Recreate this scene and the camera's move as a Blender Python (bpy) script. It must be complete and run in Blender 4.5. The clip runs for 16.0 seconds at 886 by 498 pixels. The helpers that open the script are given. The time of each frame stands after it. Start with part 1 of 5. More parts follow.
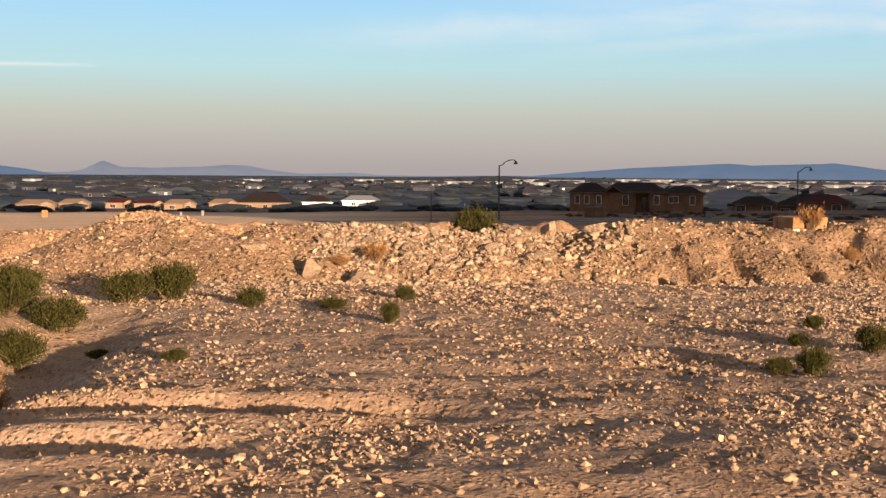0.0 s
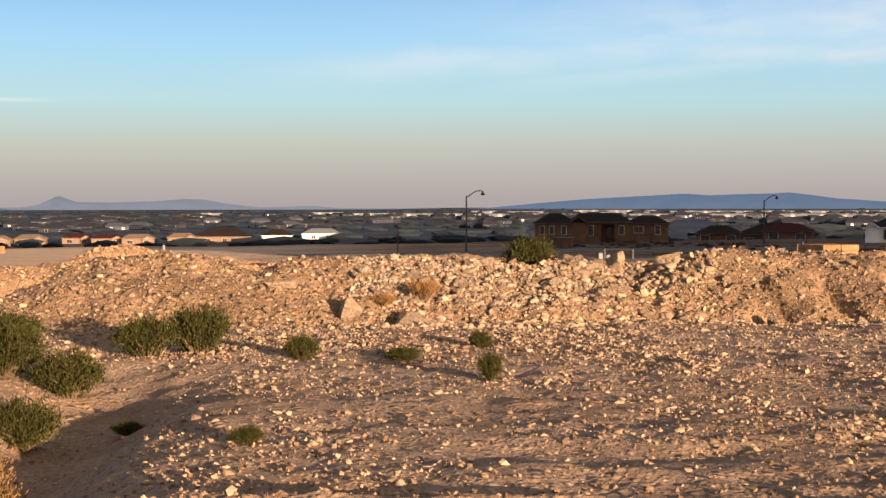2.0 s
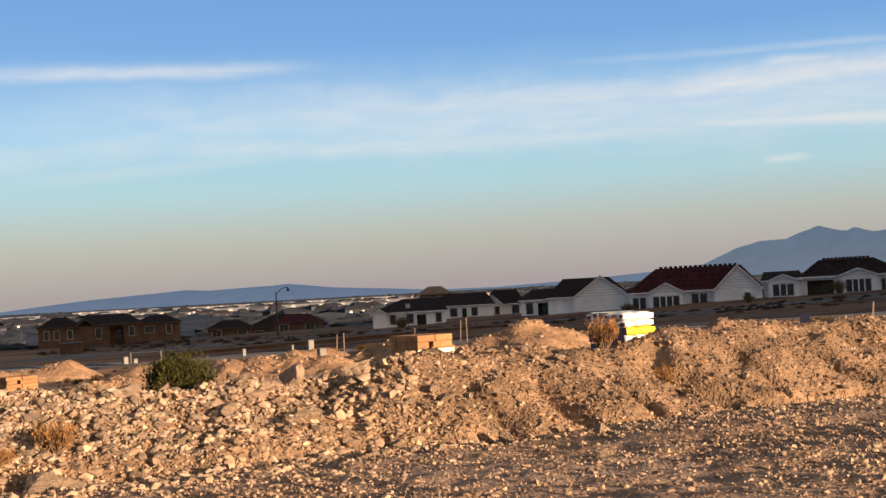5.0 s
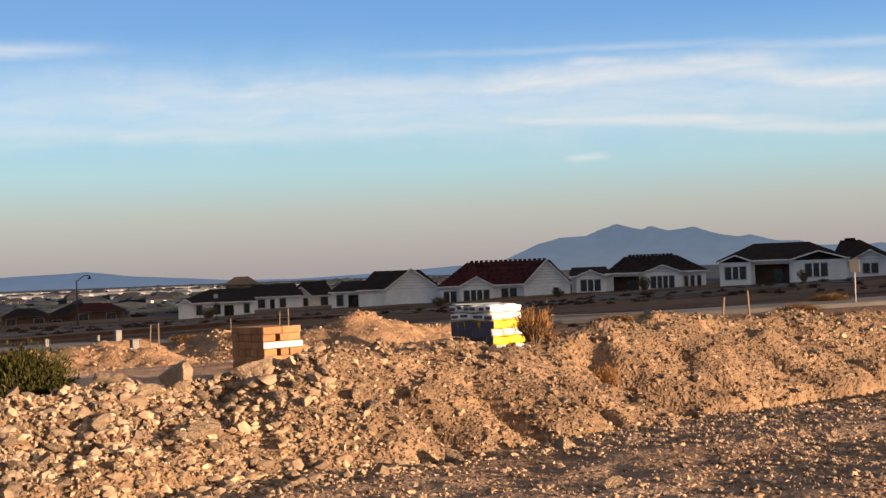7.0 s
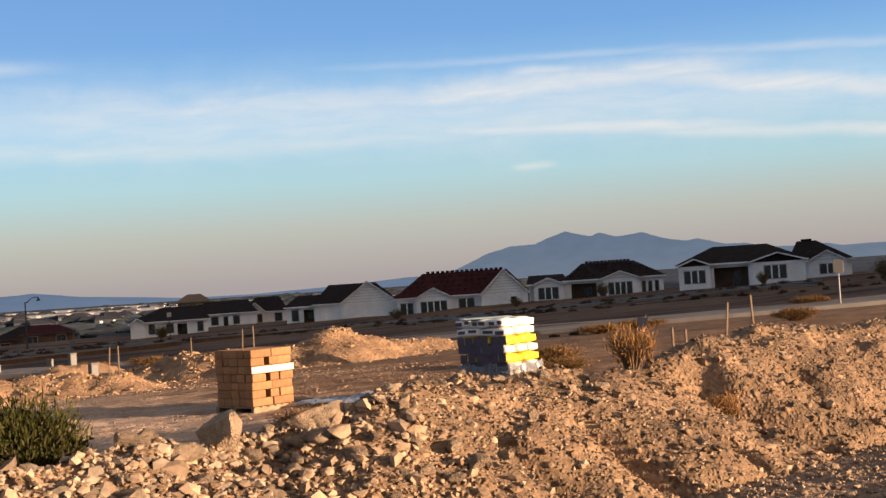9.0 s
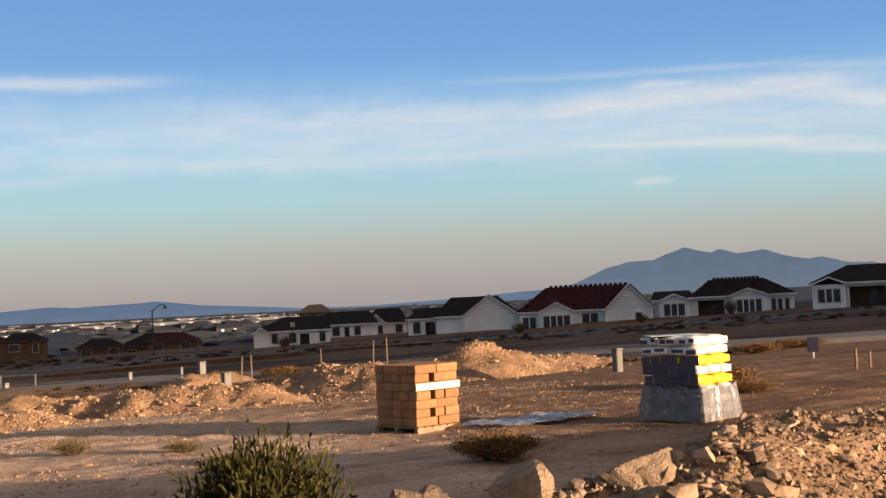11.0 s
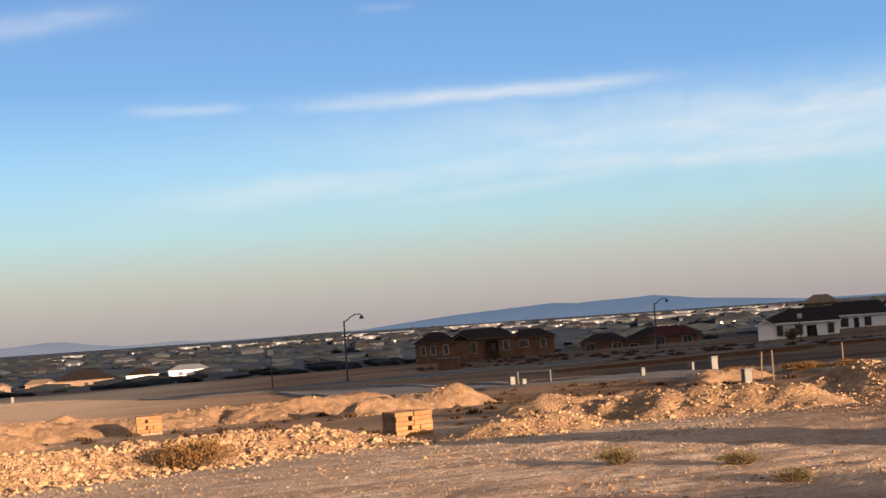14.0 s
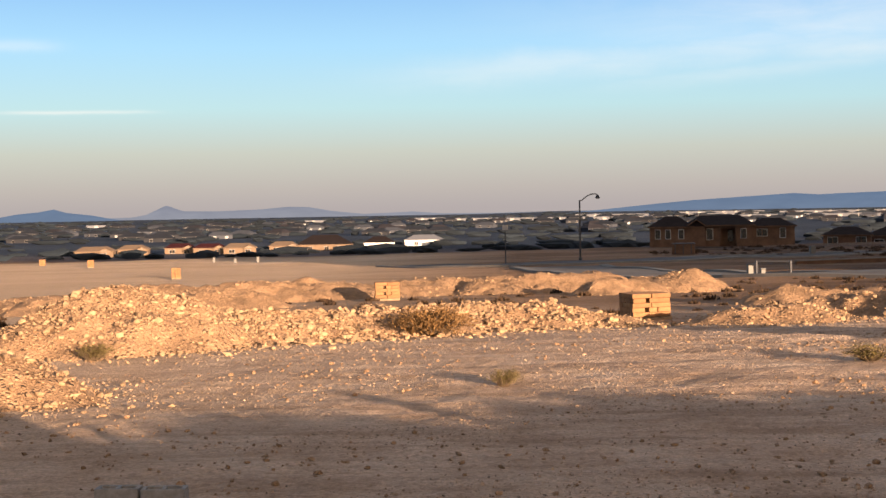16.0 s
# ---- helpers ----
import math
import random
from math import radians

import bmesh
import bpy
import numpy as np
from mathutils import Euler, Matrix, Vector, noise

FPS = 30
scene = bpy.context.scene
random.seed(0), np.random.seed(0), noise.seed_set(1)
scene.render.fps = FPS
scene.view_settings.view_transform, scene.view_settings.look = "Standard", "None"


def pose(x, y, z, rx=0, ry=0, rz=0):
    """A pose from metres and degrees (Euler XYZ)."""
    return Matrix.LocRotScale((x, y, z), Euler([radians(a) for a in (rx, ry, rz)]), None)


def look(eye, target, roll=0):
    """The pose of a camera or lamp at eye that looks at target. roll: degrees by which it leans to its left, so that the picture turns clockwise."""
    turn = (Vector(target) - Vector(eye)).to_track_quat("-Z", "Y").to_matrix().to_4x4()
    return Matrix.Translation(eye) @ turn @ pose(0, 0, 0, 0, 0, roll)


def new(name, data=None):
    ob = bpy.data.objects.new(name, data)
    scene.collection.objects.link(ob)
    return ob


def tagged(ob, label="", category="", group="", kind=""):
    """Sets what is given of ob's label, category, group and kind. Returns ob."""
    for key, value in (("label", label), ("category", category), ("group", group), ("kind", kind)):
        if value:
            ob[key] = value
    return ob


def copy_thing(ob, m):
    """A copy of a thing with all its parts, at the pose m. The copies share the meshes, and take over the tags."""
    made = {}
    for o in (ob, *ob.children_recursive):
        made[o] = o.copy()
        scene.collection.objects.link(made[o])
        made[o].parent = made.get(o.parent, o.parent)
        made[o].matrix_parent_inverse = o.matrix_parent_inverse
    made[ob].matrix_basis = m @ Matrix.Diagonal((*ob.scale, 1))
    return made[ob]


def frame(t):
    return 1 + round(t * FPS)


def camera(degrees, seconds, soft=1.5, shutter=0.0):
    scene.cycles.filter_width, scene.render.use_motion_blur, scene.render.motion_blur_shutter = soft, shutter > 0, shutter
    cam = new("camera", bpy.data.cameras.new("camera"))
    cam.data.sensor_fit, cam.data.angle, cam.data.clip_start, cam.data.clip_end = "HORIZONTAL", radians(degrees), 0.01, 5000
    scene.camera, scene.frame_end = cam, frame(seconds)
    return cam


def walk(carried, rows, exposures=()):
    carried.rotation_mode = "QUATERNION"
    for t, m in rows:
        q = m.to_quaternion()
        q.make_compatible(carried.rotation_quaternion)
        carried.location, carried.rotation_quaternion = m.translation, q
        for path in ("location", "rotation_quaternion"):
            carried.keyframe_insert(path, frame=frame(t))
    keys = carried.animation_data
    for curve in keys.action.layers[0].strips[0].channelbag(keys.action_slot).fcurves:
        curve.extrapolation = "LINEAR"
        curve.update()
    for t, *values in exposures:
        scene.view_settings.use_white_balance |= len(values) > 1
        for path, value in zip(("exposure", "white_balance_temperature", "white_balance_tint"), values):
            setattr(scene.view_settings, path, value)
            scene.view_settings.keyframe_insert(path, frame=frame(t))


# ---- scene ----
cam = camera(36.49, 16.0, soft=1.5)
# seconds, eye x, y, z, heading to the left, pitch, roll in degrees
PATH = [
    (0, -0.002, -0.001, 1.650, 0.000, -3.353, 0.436),
    (0.5, -0.240, 0.700, 1.632, 1.214, -2.508, 0.415),
    (1, -0.568, 1.396, 1.609, 1.652, -2.100, 0.428),
    (1.5, -0.869, 2.101, 1.563, 0.845, -2.244, 0.315),
    (2, -1.232, 2.762, 1.533, -1.762, -1.977, -0.066),
    (2.5, -1.520, 3.502, 1.554, -5.841, -1.020, -0.764),
    (3, -1.800, 4.131, 1.602, -10.610, 0.419, -1.366),
    (3.5, -1.977, 4.818, 1.634, -15.238, 1.914, -2.059),
    (4, -2.151, 5.515, 1.675, -19.140, 2.640, -2.725),
    (4.2, -2.222, 5.774, 1.672, -20.400, 2.516, -2.872),
    (6.3, -2.361, 8.961, 1.538, -26.516, 0.433, -2.419),
    (6.5, -2.341, 9.230, 1.551, -27.959, 0.558, -2.265),
    (7, -2.191, 9.909, 1.569, -31.162, 0.835, -2.149),
    (7.5, -2.085, 10.610, 1.615, -33.068, 0.864, -2.555),
    (8, -1.971, 11.314, 1.619, -33.687, 0.744, -3.296),
    (8.2, -1.882, 11.619, 1.622, -33.549, 0.807, -3.523),
    (10.3, -1.658, 14.312, 1.662, -31.894, 2.114, -2.728),
    (10.5, -1.592, 14.593, 1.667, -30.914, 2.191, -2.636),
    (11, -1.568, 15.234, 1.652, -28.398, 2.064, -2.749),
    (11.5, -1.593, 15.808, 1.672, -26.016, 1.920, -3.041),
    (11.8, -1.605, 16.092, 1.619, -24.435, 2.161, -3.565),
    (12, -1.565, 16.267, 1.711, -23.241, 2.164, -3.323),
    (12.5, -1.595, 16.761, 1.738, -20.219, 2.722, -3.348),
    (13, -1.584, 17.180, 1.770, -16.250, 3.150, -3.678),
    (13.4, -1.537, 17.368, 1.782, -13.155, 3.267, -3.722),
    (13.5, -1.558, 17.426, 1.784, -12.416, 3.263, -3.882),
    (14, -1.706, 17.704, 1.776, -7.553, 2.983, -3.986),
    (14.5, -1.853, 17.905, 1.799, -1.656, 2.238, -3.461),
    (15, -1.915, 18.007, 1.774, 2.886, 1.107, -2.653),
    (15.5, -1.948, 18.045, 1.745, 4.465, -0.352, -1.779),
    (16, -1.904, 17.983, 1.732, 2.630, -1.753, -0.991),
]


def carried_pose(x, y, z, yaw, pitch, roll):
    a, b = radians(yaw), radians(pitch)
    ahead = Vector((-math.sin(a) * math.cos(b), math.cos(a) * math.cos(b), math.sin(b)))
    return look((x, y, z), Vector((x, y, z)) + ahead, roll)


walk(cam, [(r[0], carried_pose(*r[1:])) for r in PATH], [(0, 1.64), (2, 1.63), (3.5, 1.56), (4.2, 1.52), (6.5, 1.55), (8.2, 1.57), (10.5, 1.5), (11, 1.48), (12, 1.53), (12.5, 1.58), (14.5, 1.64), (16, 1.74)])

# ---- light ----
SUN_EL, SUN_AZ = radians(6.1), radians(-58)      # azimuth from +x towards +y
sun_dir = Vector((math.cos(SUN_AZ) * math.cos(SUN_EL), math.sin(SUN_AZ) * math.cos(SUN_EL), math.sin(SUN_EL)))
sun = new("sun", bpy.data.lights.new("sun", "SUN"))
sun.data.energy, sun.data.angle, sun.data.color = 5.0, radians(0.6), (1.0, 0.70, 0.47)
sun.matrix_world = look((0, 0, 50), Vector((0, 0, 50)) - sun_dir)

world = bpy.data.worlds.new("dusk_sky")
scene.world = world
world.use_nodes = True
wt = world.node_tree
wt.nodes.clear()


def node(tree, kind, **kw):
    n = tree.nodes.new(kind)
    for k, v in kw.items():
        if k == "inputs":
            for key, val in v.items():
                n.inputs[key].default_value = val
        elif k == "blend":
            n.blend_type = v
        elif k == "op":
            n.operation = v
    return n


def ramp(tree, stops, source, interp="LINEAR"):
    n = tree.nodes.new("ShaderNodeValToRGB")
    n.color_ramp.interpolation = interp
    e = n.color_ramp.elements
    e[0].position, e[0].color = stops[0][0], (*stops[0][1], 1)
    e[1].position, e[1].color = stops[-1][0], (*stops[-1][1], 1)
    for p, c in stops[1:-1]:
        s = e.new(p)
        s.color = (*c, 1)
    tree.links.new(source, n.inputs[0])
    return n.outputs[0]


def math_n(tree, op, a, b=None, c=None):
    n = node(tree, "ShaderNodeMath", op=op)
    for i, v in enumerate((a, b, c)):
        if v is None:
            continue
        if isinstance(v, (int, float)):
            n.inputs[i].default_value = v
        else:
            tree.links.new(v, n.inputs[i])
    return n.outputs[0]


def mix_rgb(tree, fac, a, b, blend="MIX"):
    n = tree.nodes.new("ShaderNodeMixRGB")
    n.blend_type = blend
    for i, v in enumerate((fac, a, b)):
        if isinstance(v, (int, float)):
            n.inputs[i].default_value = v
        elif isinstance(v, tuple):
            n.inputs[i].default_value = (*v, 1)
        else:
            tree.links.new(v, n.inputs[i])
    return n.outputs[0]


def noise_n(tree, vec, scale, detail=4.0, rough=0.55, distort=0.0):
    n = node(tree, "ShaderNodeTexNoise", inputs={"Scale": scale, "Detail": detail, "Roughness": rough, "Distortion": distort})
    if vec is not None:
        tree.links.new(vec, n.inputs["Vector"])
    return n.outputs["Fac"]


def build_sky():
    sky = wt.nodes.new("ShaderNodeTexSky")
    sky.sky_type = "NISHITA"
    sky.sun_disc = False
    sky.sun_elevation, sky.sun_rotation = SUN_EL, math.pi / 2 - SUN_AZ
    sky.dust_density, sky.air_density = 2.0, 1.0
    co = wt.nodes.new("ShaderNodeTexCoord").outputs["Generated"]
    sep = wt.nodes.new("ShaderNodeSeparateXYZ")
    wt.links.new(co, sep.inputs[0])
    h = math_n(wt, "MULTIPLY", sep.outputs[2], 2.0)
    clear = ramp(wt, [(0.0, (0.40, 0.355, 0.36)), (0.03, (0.43, 0.395, 0.385)), (0.085, (0.445, 0.475, 0.455)), (0.15, (0.375, 0.585, 0.67)),
                      (0.24, (0.27, 0.53, 0.79)), (0.36, (0.13, 0.325, 0.69)), (0.52, (0.095, 0.25, 0.58)), (0.8, (0.22, 0.25, 0.32)), (1.0, (0.24, 0.25, 0.29))], h)
    # long thin layered clouds: azimuth and height as flat coordinates
    az = math_n(wt, "ARCTAN2", sep.outputs[0], sep.outputs[1])
    flat = wt.nodes.new("ShaderNodeCombineXYZ")
    wt.links.new(az, flat.inputs[0])
    wt.links.new(sep.outputs[2], flat.inputs[1])
    return sky, clear, az, sep.outputs[2], flat.outputs[0]


sky, clear, sky_az, sky_z, sky_flat = build_sky()
BANDS = [  # azimuth centre, half length, height, half thickness, slope, strength
    (0.46, 0.24, 0.134, 0.011, 0.02, 0.62), (0.68, 0.14, 0.1365, 0.0115, 0.0, 0.88), (0.86, 0.17, 0.119, 0.010, -0.12, 0.88), (0.665, 0.03, 0.146, 0.0045, -0.02, 0.75),
    (0.42, 0.24, 0.106, 0.009, -0.01, 0.52), (0.70, 0.14, 0.103, 0.006, -0.06, 0.75), (0.88, 0.16, 0.087, 0.005, -0.07, 0.75),
    (0.55, 0.45, 0.121, 0.024, -0.03, 0.55), (0.12, 0.20, 0.108, 0.011, 0.05, 0.38), (0.17, 0.13, 0.164, 0.0055, 0.0, 0.62),
    (0.07, 0.05, 0.163, 0.006, 0.0, 0.10), (0.84, 0.10, 0.148, 0.004, -0.05, 0.40), (0.64, 0.14, 0.157, 0.003, -0.01, 0.30),
    (-0.31, 0.05, 0.0724, 0.0013, 0.01, 0.70), (0.654, 0.016, 0.0788, 0.0028, 0.0, 0.60), (-0.05, 0.04, 0.164, 0.004, 0.0, 0.35),
    (-0.36, 0.04, 0.120, 0.004, 0.0, 0.30), (-0.22, 0.12, 0.220, 0.008, 0.10, 0.40), (0.20, 0.12, 0.096, 0.006, 0.07, 0.25), (0.10, 0.02, 0.230, 0.003, 0.0, 0.14),
]


def clouds():
    warp = noise_n(wt, sky_flat, 12.0, 6.0, 0.62)
    streak_map = node(wt, "ShaderNodeMapping")
    streak_map.inputs["Scale"].default_value = (8, 46, 1)
    wt.links.new(sky_flat, streak_map.inputs[0])
    streak = noise_n(wt, streak_map.outputs[0], 1.6, 6.0, 0.6, 0.6)
    total = None
    for a0, half, z0, thick, slope, strength in BANDS:
        da = math_n(wt, "SUBTRACT", sky_az, a0)
        line = math_n(wt, "ADD", math_n(wt, "MULTIPLY", da, slope), z0)
        line = math_n(wt, "ADD", line, math_n(wt, "MULTIPLY", math_n(wt, "SUBTRACT", warp, 0.5), 2.2 * thick))
        dz = math_n(wt, "DIVIDE", math_n(wt, "SUBTRACT", sky_z, line), thick)
        dx = math_n(wt, "DIVIDE", da, half)
        r = math_n(wt, "ADD", math_n(wt, "MULTIPLY", dz, dz), math_n(wt, "POWER", math_n(wt, "ABSOLUTE", dx), 4.0))
        f = math_n(wt, "MULTIPLY", math_n(wt, "EXPONENT", math_n(wt, "MULTIPLY", r, -1.0)), strength)
        total = f if total is None else math_n(wt, "MAXIMUM", total, f)
    body = math_n(wt, "MULTIPLY", total, math_n(wt, "ADD", math_n(wt, "MULTIPLY", streak, 1.3), 0.15))
    node_clamp = node(wt, "ShaderNodeClamp")
    wt.links.new(body, node_clamp.inputs[0])
    return node_clamp.outputs[0]


cloud_fac = clouds()
sky_mix = mix_rgb(wt, cloud_fac, clear, (0.80, 0.76, 0.76))
dot = wt.nodes.new("ShaderNodeVectorMath")
dot.operation = "DOT_PRODUCT"
dot.inputs[1].default_value = sun_dir
wt.links.new(wt.nodes.new("ShaderNodeTexCoord").outputs["Generated"], dot.inputs[0])
glow = math_n(wt, "POWER", math_n(wt, "MAXIMUM", dot.outputs["Value"], 0.0), 3.0)
sky_mix = mix_rgb(wt, glow, sky_mix, (1.15, 0.76, 0.46))
bg_a = node(wt, "ShaderNodeBackground", inputs={"Strength": 0.015})
wt.links.new(sky.outputs[0], bg_a.inputs[0])
bg_b = node(wt, "ShaderNodeBackground", inputs={"Strength": 0.33})
wt.links.new(sky_mix, bg_b.inputs[0])
add = wt.nodes.new("ShaderNodeAddShader")
wt.links.new(bg_a.outputs[0], add.inputs[0])
wt.links.new(bg_b.outputs[0], add.inputs[1])
w_out = wt.nodes.new("ShaderNodeOutputWorld")
wt.links.new(add.outputs[0], w_out.inputs[0])


# ---- materials ----
def material(name, color, rough=0.9, metal=0.0, vary=0.15, scale=3.0, fine=40.0, bump=0.3, bump_dist=0.02, dark=None, island=0.0, objrand=0.0, spec=0.3):
    m = bpy.data.materials.new(name)
    m.use_nodes = True
    t = m.node_tree
    b = t.nodes["Principled BSDF"]
    co = t.nodes.new("ShaderNodeTexCoord").outputs["Object"]
    n1 = noise_n(t, co, scale, 5.0, 0.6)
    n2 = noise_n(t, co, fine, 3.0, 0.6)
    lo = dark or tuple(c * (1 - 2 * vary) for c in color)
    hi = tuple(min(1, c * (1 + vary)) for c in color)
    col = ramp(t, [(0.3, lo), (0.7, hi)], n1)
    col = mix_rgb(t, 0.5, col, ramp(t, [(0.3, (0.72, 0.72, 0.72)), (0.7, (1.0, 1.0, 1.0))], n2), "MULTIPLY")
    rnd = None
    if island:
        rnd = t.nodes.new("ShaderNodeNewGeometry").outputs["Random Per Island"]
        amount = island
    if objrand:
        rnd = t.nodes.new("ShaderNodeObjectInfo").outputs["Random"]
        amount = objrand
    if rnd is not None:
        v = ramp(t, [(0.0, (1 - amount,) * 3), (1.0, (1 + amount, 1 + amount * 0.95, 1 + amount * 0.85))], rnd)
        col = mix_rgb(t, 1.0, col, v, "MULTIPLY")
    t.links.new(col, b.inputs["Base Color"])
    b.inputs["Roughness"].default_value = rough
    b.inputs["Metallic"].default_value = metal
    b.inputs["Specular IOR Level"].default_value = spec
    if bump:
        bn = node(t, "ShaderNodeBump", inputs={"Strength": bump, "Distance": bump_dist})
        t.links.new(mix_rgb(t, 0.5, n1, n2), bn.inputs["Height"])
        t.links.new(bn.outputs[0], b.inputs["Normal"])
    return m


def pebbly(t, co, scale, cover=0.5):
    """Bedded pebbles: a height and a shade that varies from cell to cell, in patches."""
    v = node(t, "ShaderNodeTexVoronoi", inputs={"Scale": scale, "Randomness": 1.0})
    t.links.new(co, v.inputs["Vector"])
    up = node(t, "ShaderNodeMapRange", inputs={"From Min": 0.55, "From Max": 0.1})
    t.links.new(v.outputs["Distance"], up.inputs[0])
    sepc = t.nodes.new("ShaderNodeSeparateColor")
    t.links.new(v.outputs["Color"], sepc.inputs[0])
    shown = math_n(t, "GREATER_THAN", sepc.outputs[1], 1 - cover)
    return math_n(t, "MULTIPLY", up.outputs[0], shown), math_n(t, "MULTIPLY", sepc.outputs[0], shown), shown


def ground_material():
    m = bpy.data.materials.new("desert_ground")
    m.use_nodes = True
    t = m.node_tree
    b = t.nodes["Principled BSDF"]
    co = t.nodes.new("ShaderNodeTexCoord").outputs["Object"]
    sep = t.nodes.new("ShaderNodeSeparateXYZ")
    t.links.new(co, sep.inputs[0])
    n1, n2, n3 = noise_n(t, co, 0.35, 6), noise_n(t, co, 2.2, 6), noise_n(t, co, 22.0, 5, 0.65)
    near = ramp(t, [(0.25, (0.15, 0.095, 0.062)), (0.5, (0.24, 0.16, 0.108)), (0.75, (0.35, 0.255, 0.185))], n2)
    near = mix_rgb(t, 0.35, near, ramp(t, [(0.35, (0.27, 0.175, 0.112)), (0.65, (0.44, 0.34, 0.26))], n1))
    near = mix_rgb(t, 0.75, near, ramp(t, [(0.35, (0.66, 0.64, 0.62)), (0.65, (1.0, 1.0, 1.0))], n3), "MULTIPLY")
    n4 = noise_n(t, co, 0.9, 6, 0.65)
    packed = ramp(t, [(0.3, (0.50, 0.345, 0.24)), (0.5, (0.66, 0.48, 0.355)), (0.7, (0.76, 0.59, 0.46))], n4)
    packed = mix_rgb(t, 0.6, packed, ramp(t, [(0.38, (0.58, 0.55, 0.53)), (0.65, (1.0, 1.0, 1.0))], n3), "MULTIPLY")
    f0 = node(t, "ShaderNodeMapRange", inputs={"From Min": 21.5, "From Max": 24.0})
    t.links.new(sep.outputs[1], f0.inputs[0])
    wob = math_n(t, "ADD", sep.outputs[0], math_n(t, "MULTIPLY", n1, 6.0))
    fx = node(t, "ShaderNodeMapRange", inputs={"From Min": 16.0, "From Max": 10.5})
    t.links.new(wob, fx.inputs[0])
    orange = ramp(t, [(0.3, (0.13, 0.075, 0.045)), (0.5, (0.23, 0.138, 0.083)), (0.7, (0.33, 0.215, 0.14))], n4)
    lot = mix_rgb(t, fx.outputs[0], orange, packed)
    streak = node(t, "ShaderNodeMapping")
    streak.inputs["Scale"].default_value = (0.25, 2.2, 1)
    streak.inputs["Rotation"].default_value = (0, 0, 0.25)
    t.links.new(co, streak.inputs[0])
    tracks = noise_n(t, streak.outputs[0], 1.0, 6, 0.7)
    lot = mix_rgb(t, 0.8, lot, ramp(t, [(0.38, (0.7, 0.66, 0.62)), (0.52, (1.0, 1.0, 1.0)), (0.7, (1.12, 1.1, 1.08))], tracks), "MULTIPLY")
    near = mix_rgb(t, f0.outputs[0], near, lot)
    # scrubland and raw dirt strips further out
    st = node(t, "ShaderNodeMapping")
    st.inputs["Scale"].default_value = (0.02, 0.11, 1)
    t.links.new(co, st.inputs[0])
    s1 = noise_n(t, st.outputs[0], 1.0, 6, 0.65)
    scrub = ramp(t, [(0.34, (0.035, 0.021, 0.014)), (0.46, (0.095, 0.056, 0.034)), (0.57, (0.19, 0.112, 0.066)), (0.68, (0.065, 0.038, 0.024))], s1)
    # orange soil left of x 34, its sunlit look painted into the colour too
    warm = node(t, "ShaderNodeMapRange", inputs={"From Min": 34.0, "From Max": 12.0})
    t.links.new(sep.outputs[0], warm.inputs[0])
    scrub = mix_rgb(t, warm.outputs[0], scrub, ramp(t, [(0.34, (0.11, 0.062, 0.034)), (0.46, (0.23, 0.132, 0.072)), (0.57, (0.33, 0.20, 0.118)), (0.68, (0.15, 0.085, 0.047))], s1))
    f1 = node(t, "ShaderNodeMapRange", inputs={"From Min": 50.0, "From Max": 72.0})
    t.links.new(sep.outputs[1], f1.inputs[0])
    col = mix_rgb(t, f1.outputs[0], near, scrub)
    # sandy pad on the left
    f2 = node(t, "ShaderNodeMapRange", inputs={"From Min": 0.0, "From Max": -25.0})
    t.links.new(sep.outputs[0], f2.inputs[0])
    pad = node(t, "ShaderNodeMapRange", inputs={"From Min": 320.0, "From Max": 260.0})
    t.links.new(sep.outputs[1], pad.inputs[0])
    sand = ramp(t, [(0.3, (0.60, 0.41, 0.26)), (0.7, (0.74, 0.54, 0.37))], s1)
    col = mix_rgb(t, math_n(t, "MULTIPLY", math_n(t, "MULTIPLY", f2.outputs[0], pad.outputs[0]), 0.85), col, sand)
    # the valley floor, its distance haze painted in as dark blue
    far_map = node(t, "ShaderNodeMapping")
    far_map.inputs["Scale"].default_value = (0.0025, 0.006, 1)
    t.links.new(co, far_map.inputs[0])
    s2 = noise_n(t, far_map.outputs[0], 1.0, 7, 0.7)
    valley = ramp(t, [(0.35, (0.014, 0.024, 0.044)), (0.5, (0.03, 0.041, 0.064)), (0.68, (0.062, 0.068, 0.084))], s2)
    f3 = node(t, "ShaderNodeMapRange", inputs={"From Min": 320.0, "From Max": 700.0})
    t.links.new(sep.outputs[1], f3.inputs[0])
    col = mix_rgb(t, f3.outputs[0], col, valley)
    t.links.new(col, b.inputs["Base Color"])
    b.inputs["Roughness"].default_value = 0.95
    b.inputs["Specular IOR Level"].default_value = 0.15
    bn = node(t, "ShaderNodeBump", inputs={"Strength": 0.9, "Distance": 0.035})
    p1, c1, s1_ = pebbly(t, co, 13.0, 0.35)
    p2, c2, s2_ = pebbly(t, co, 30.0, 0.55)
    hsum = math_n(t, "ADD", math_n(t, "MULTIPLY", p1, 0.9), math_n(t, "ADD", math_n(t, "MULTIPLY", p2, 0.5), math_n(t, "ADD", math_n(t, "MULTIPLY", n3, 0.7), math_n(t, "MULTIPLY", math_n(t, "ADD", math_n(t, "MULTIPLY", n2, 6.0), math_n(t, "MULTIPLY", n3, 2.0)), f0.outputs[0]))))
    t.links.new(hsum, bn.inputs["Height"])
    t.links.new(bn.outputs[0], b.inputs["Normal"])
    tint = mix_rgb(t, math_n(t, "MULTIPLY", s1_, 0.6), (1.0, 1.0, 1.0), ramp(t, [(0.0, (0.62, 0.60, 0.58)), (1.0, (1.3, 1.28, 1.25))], c1))
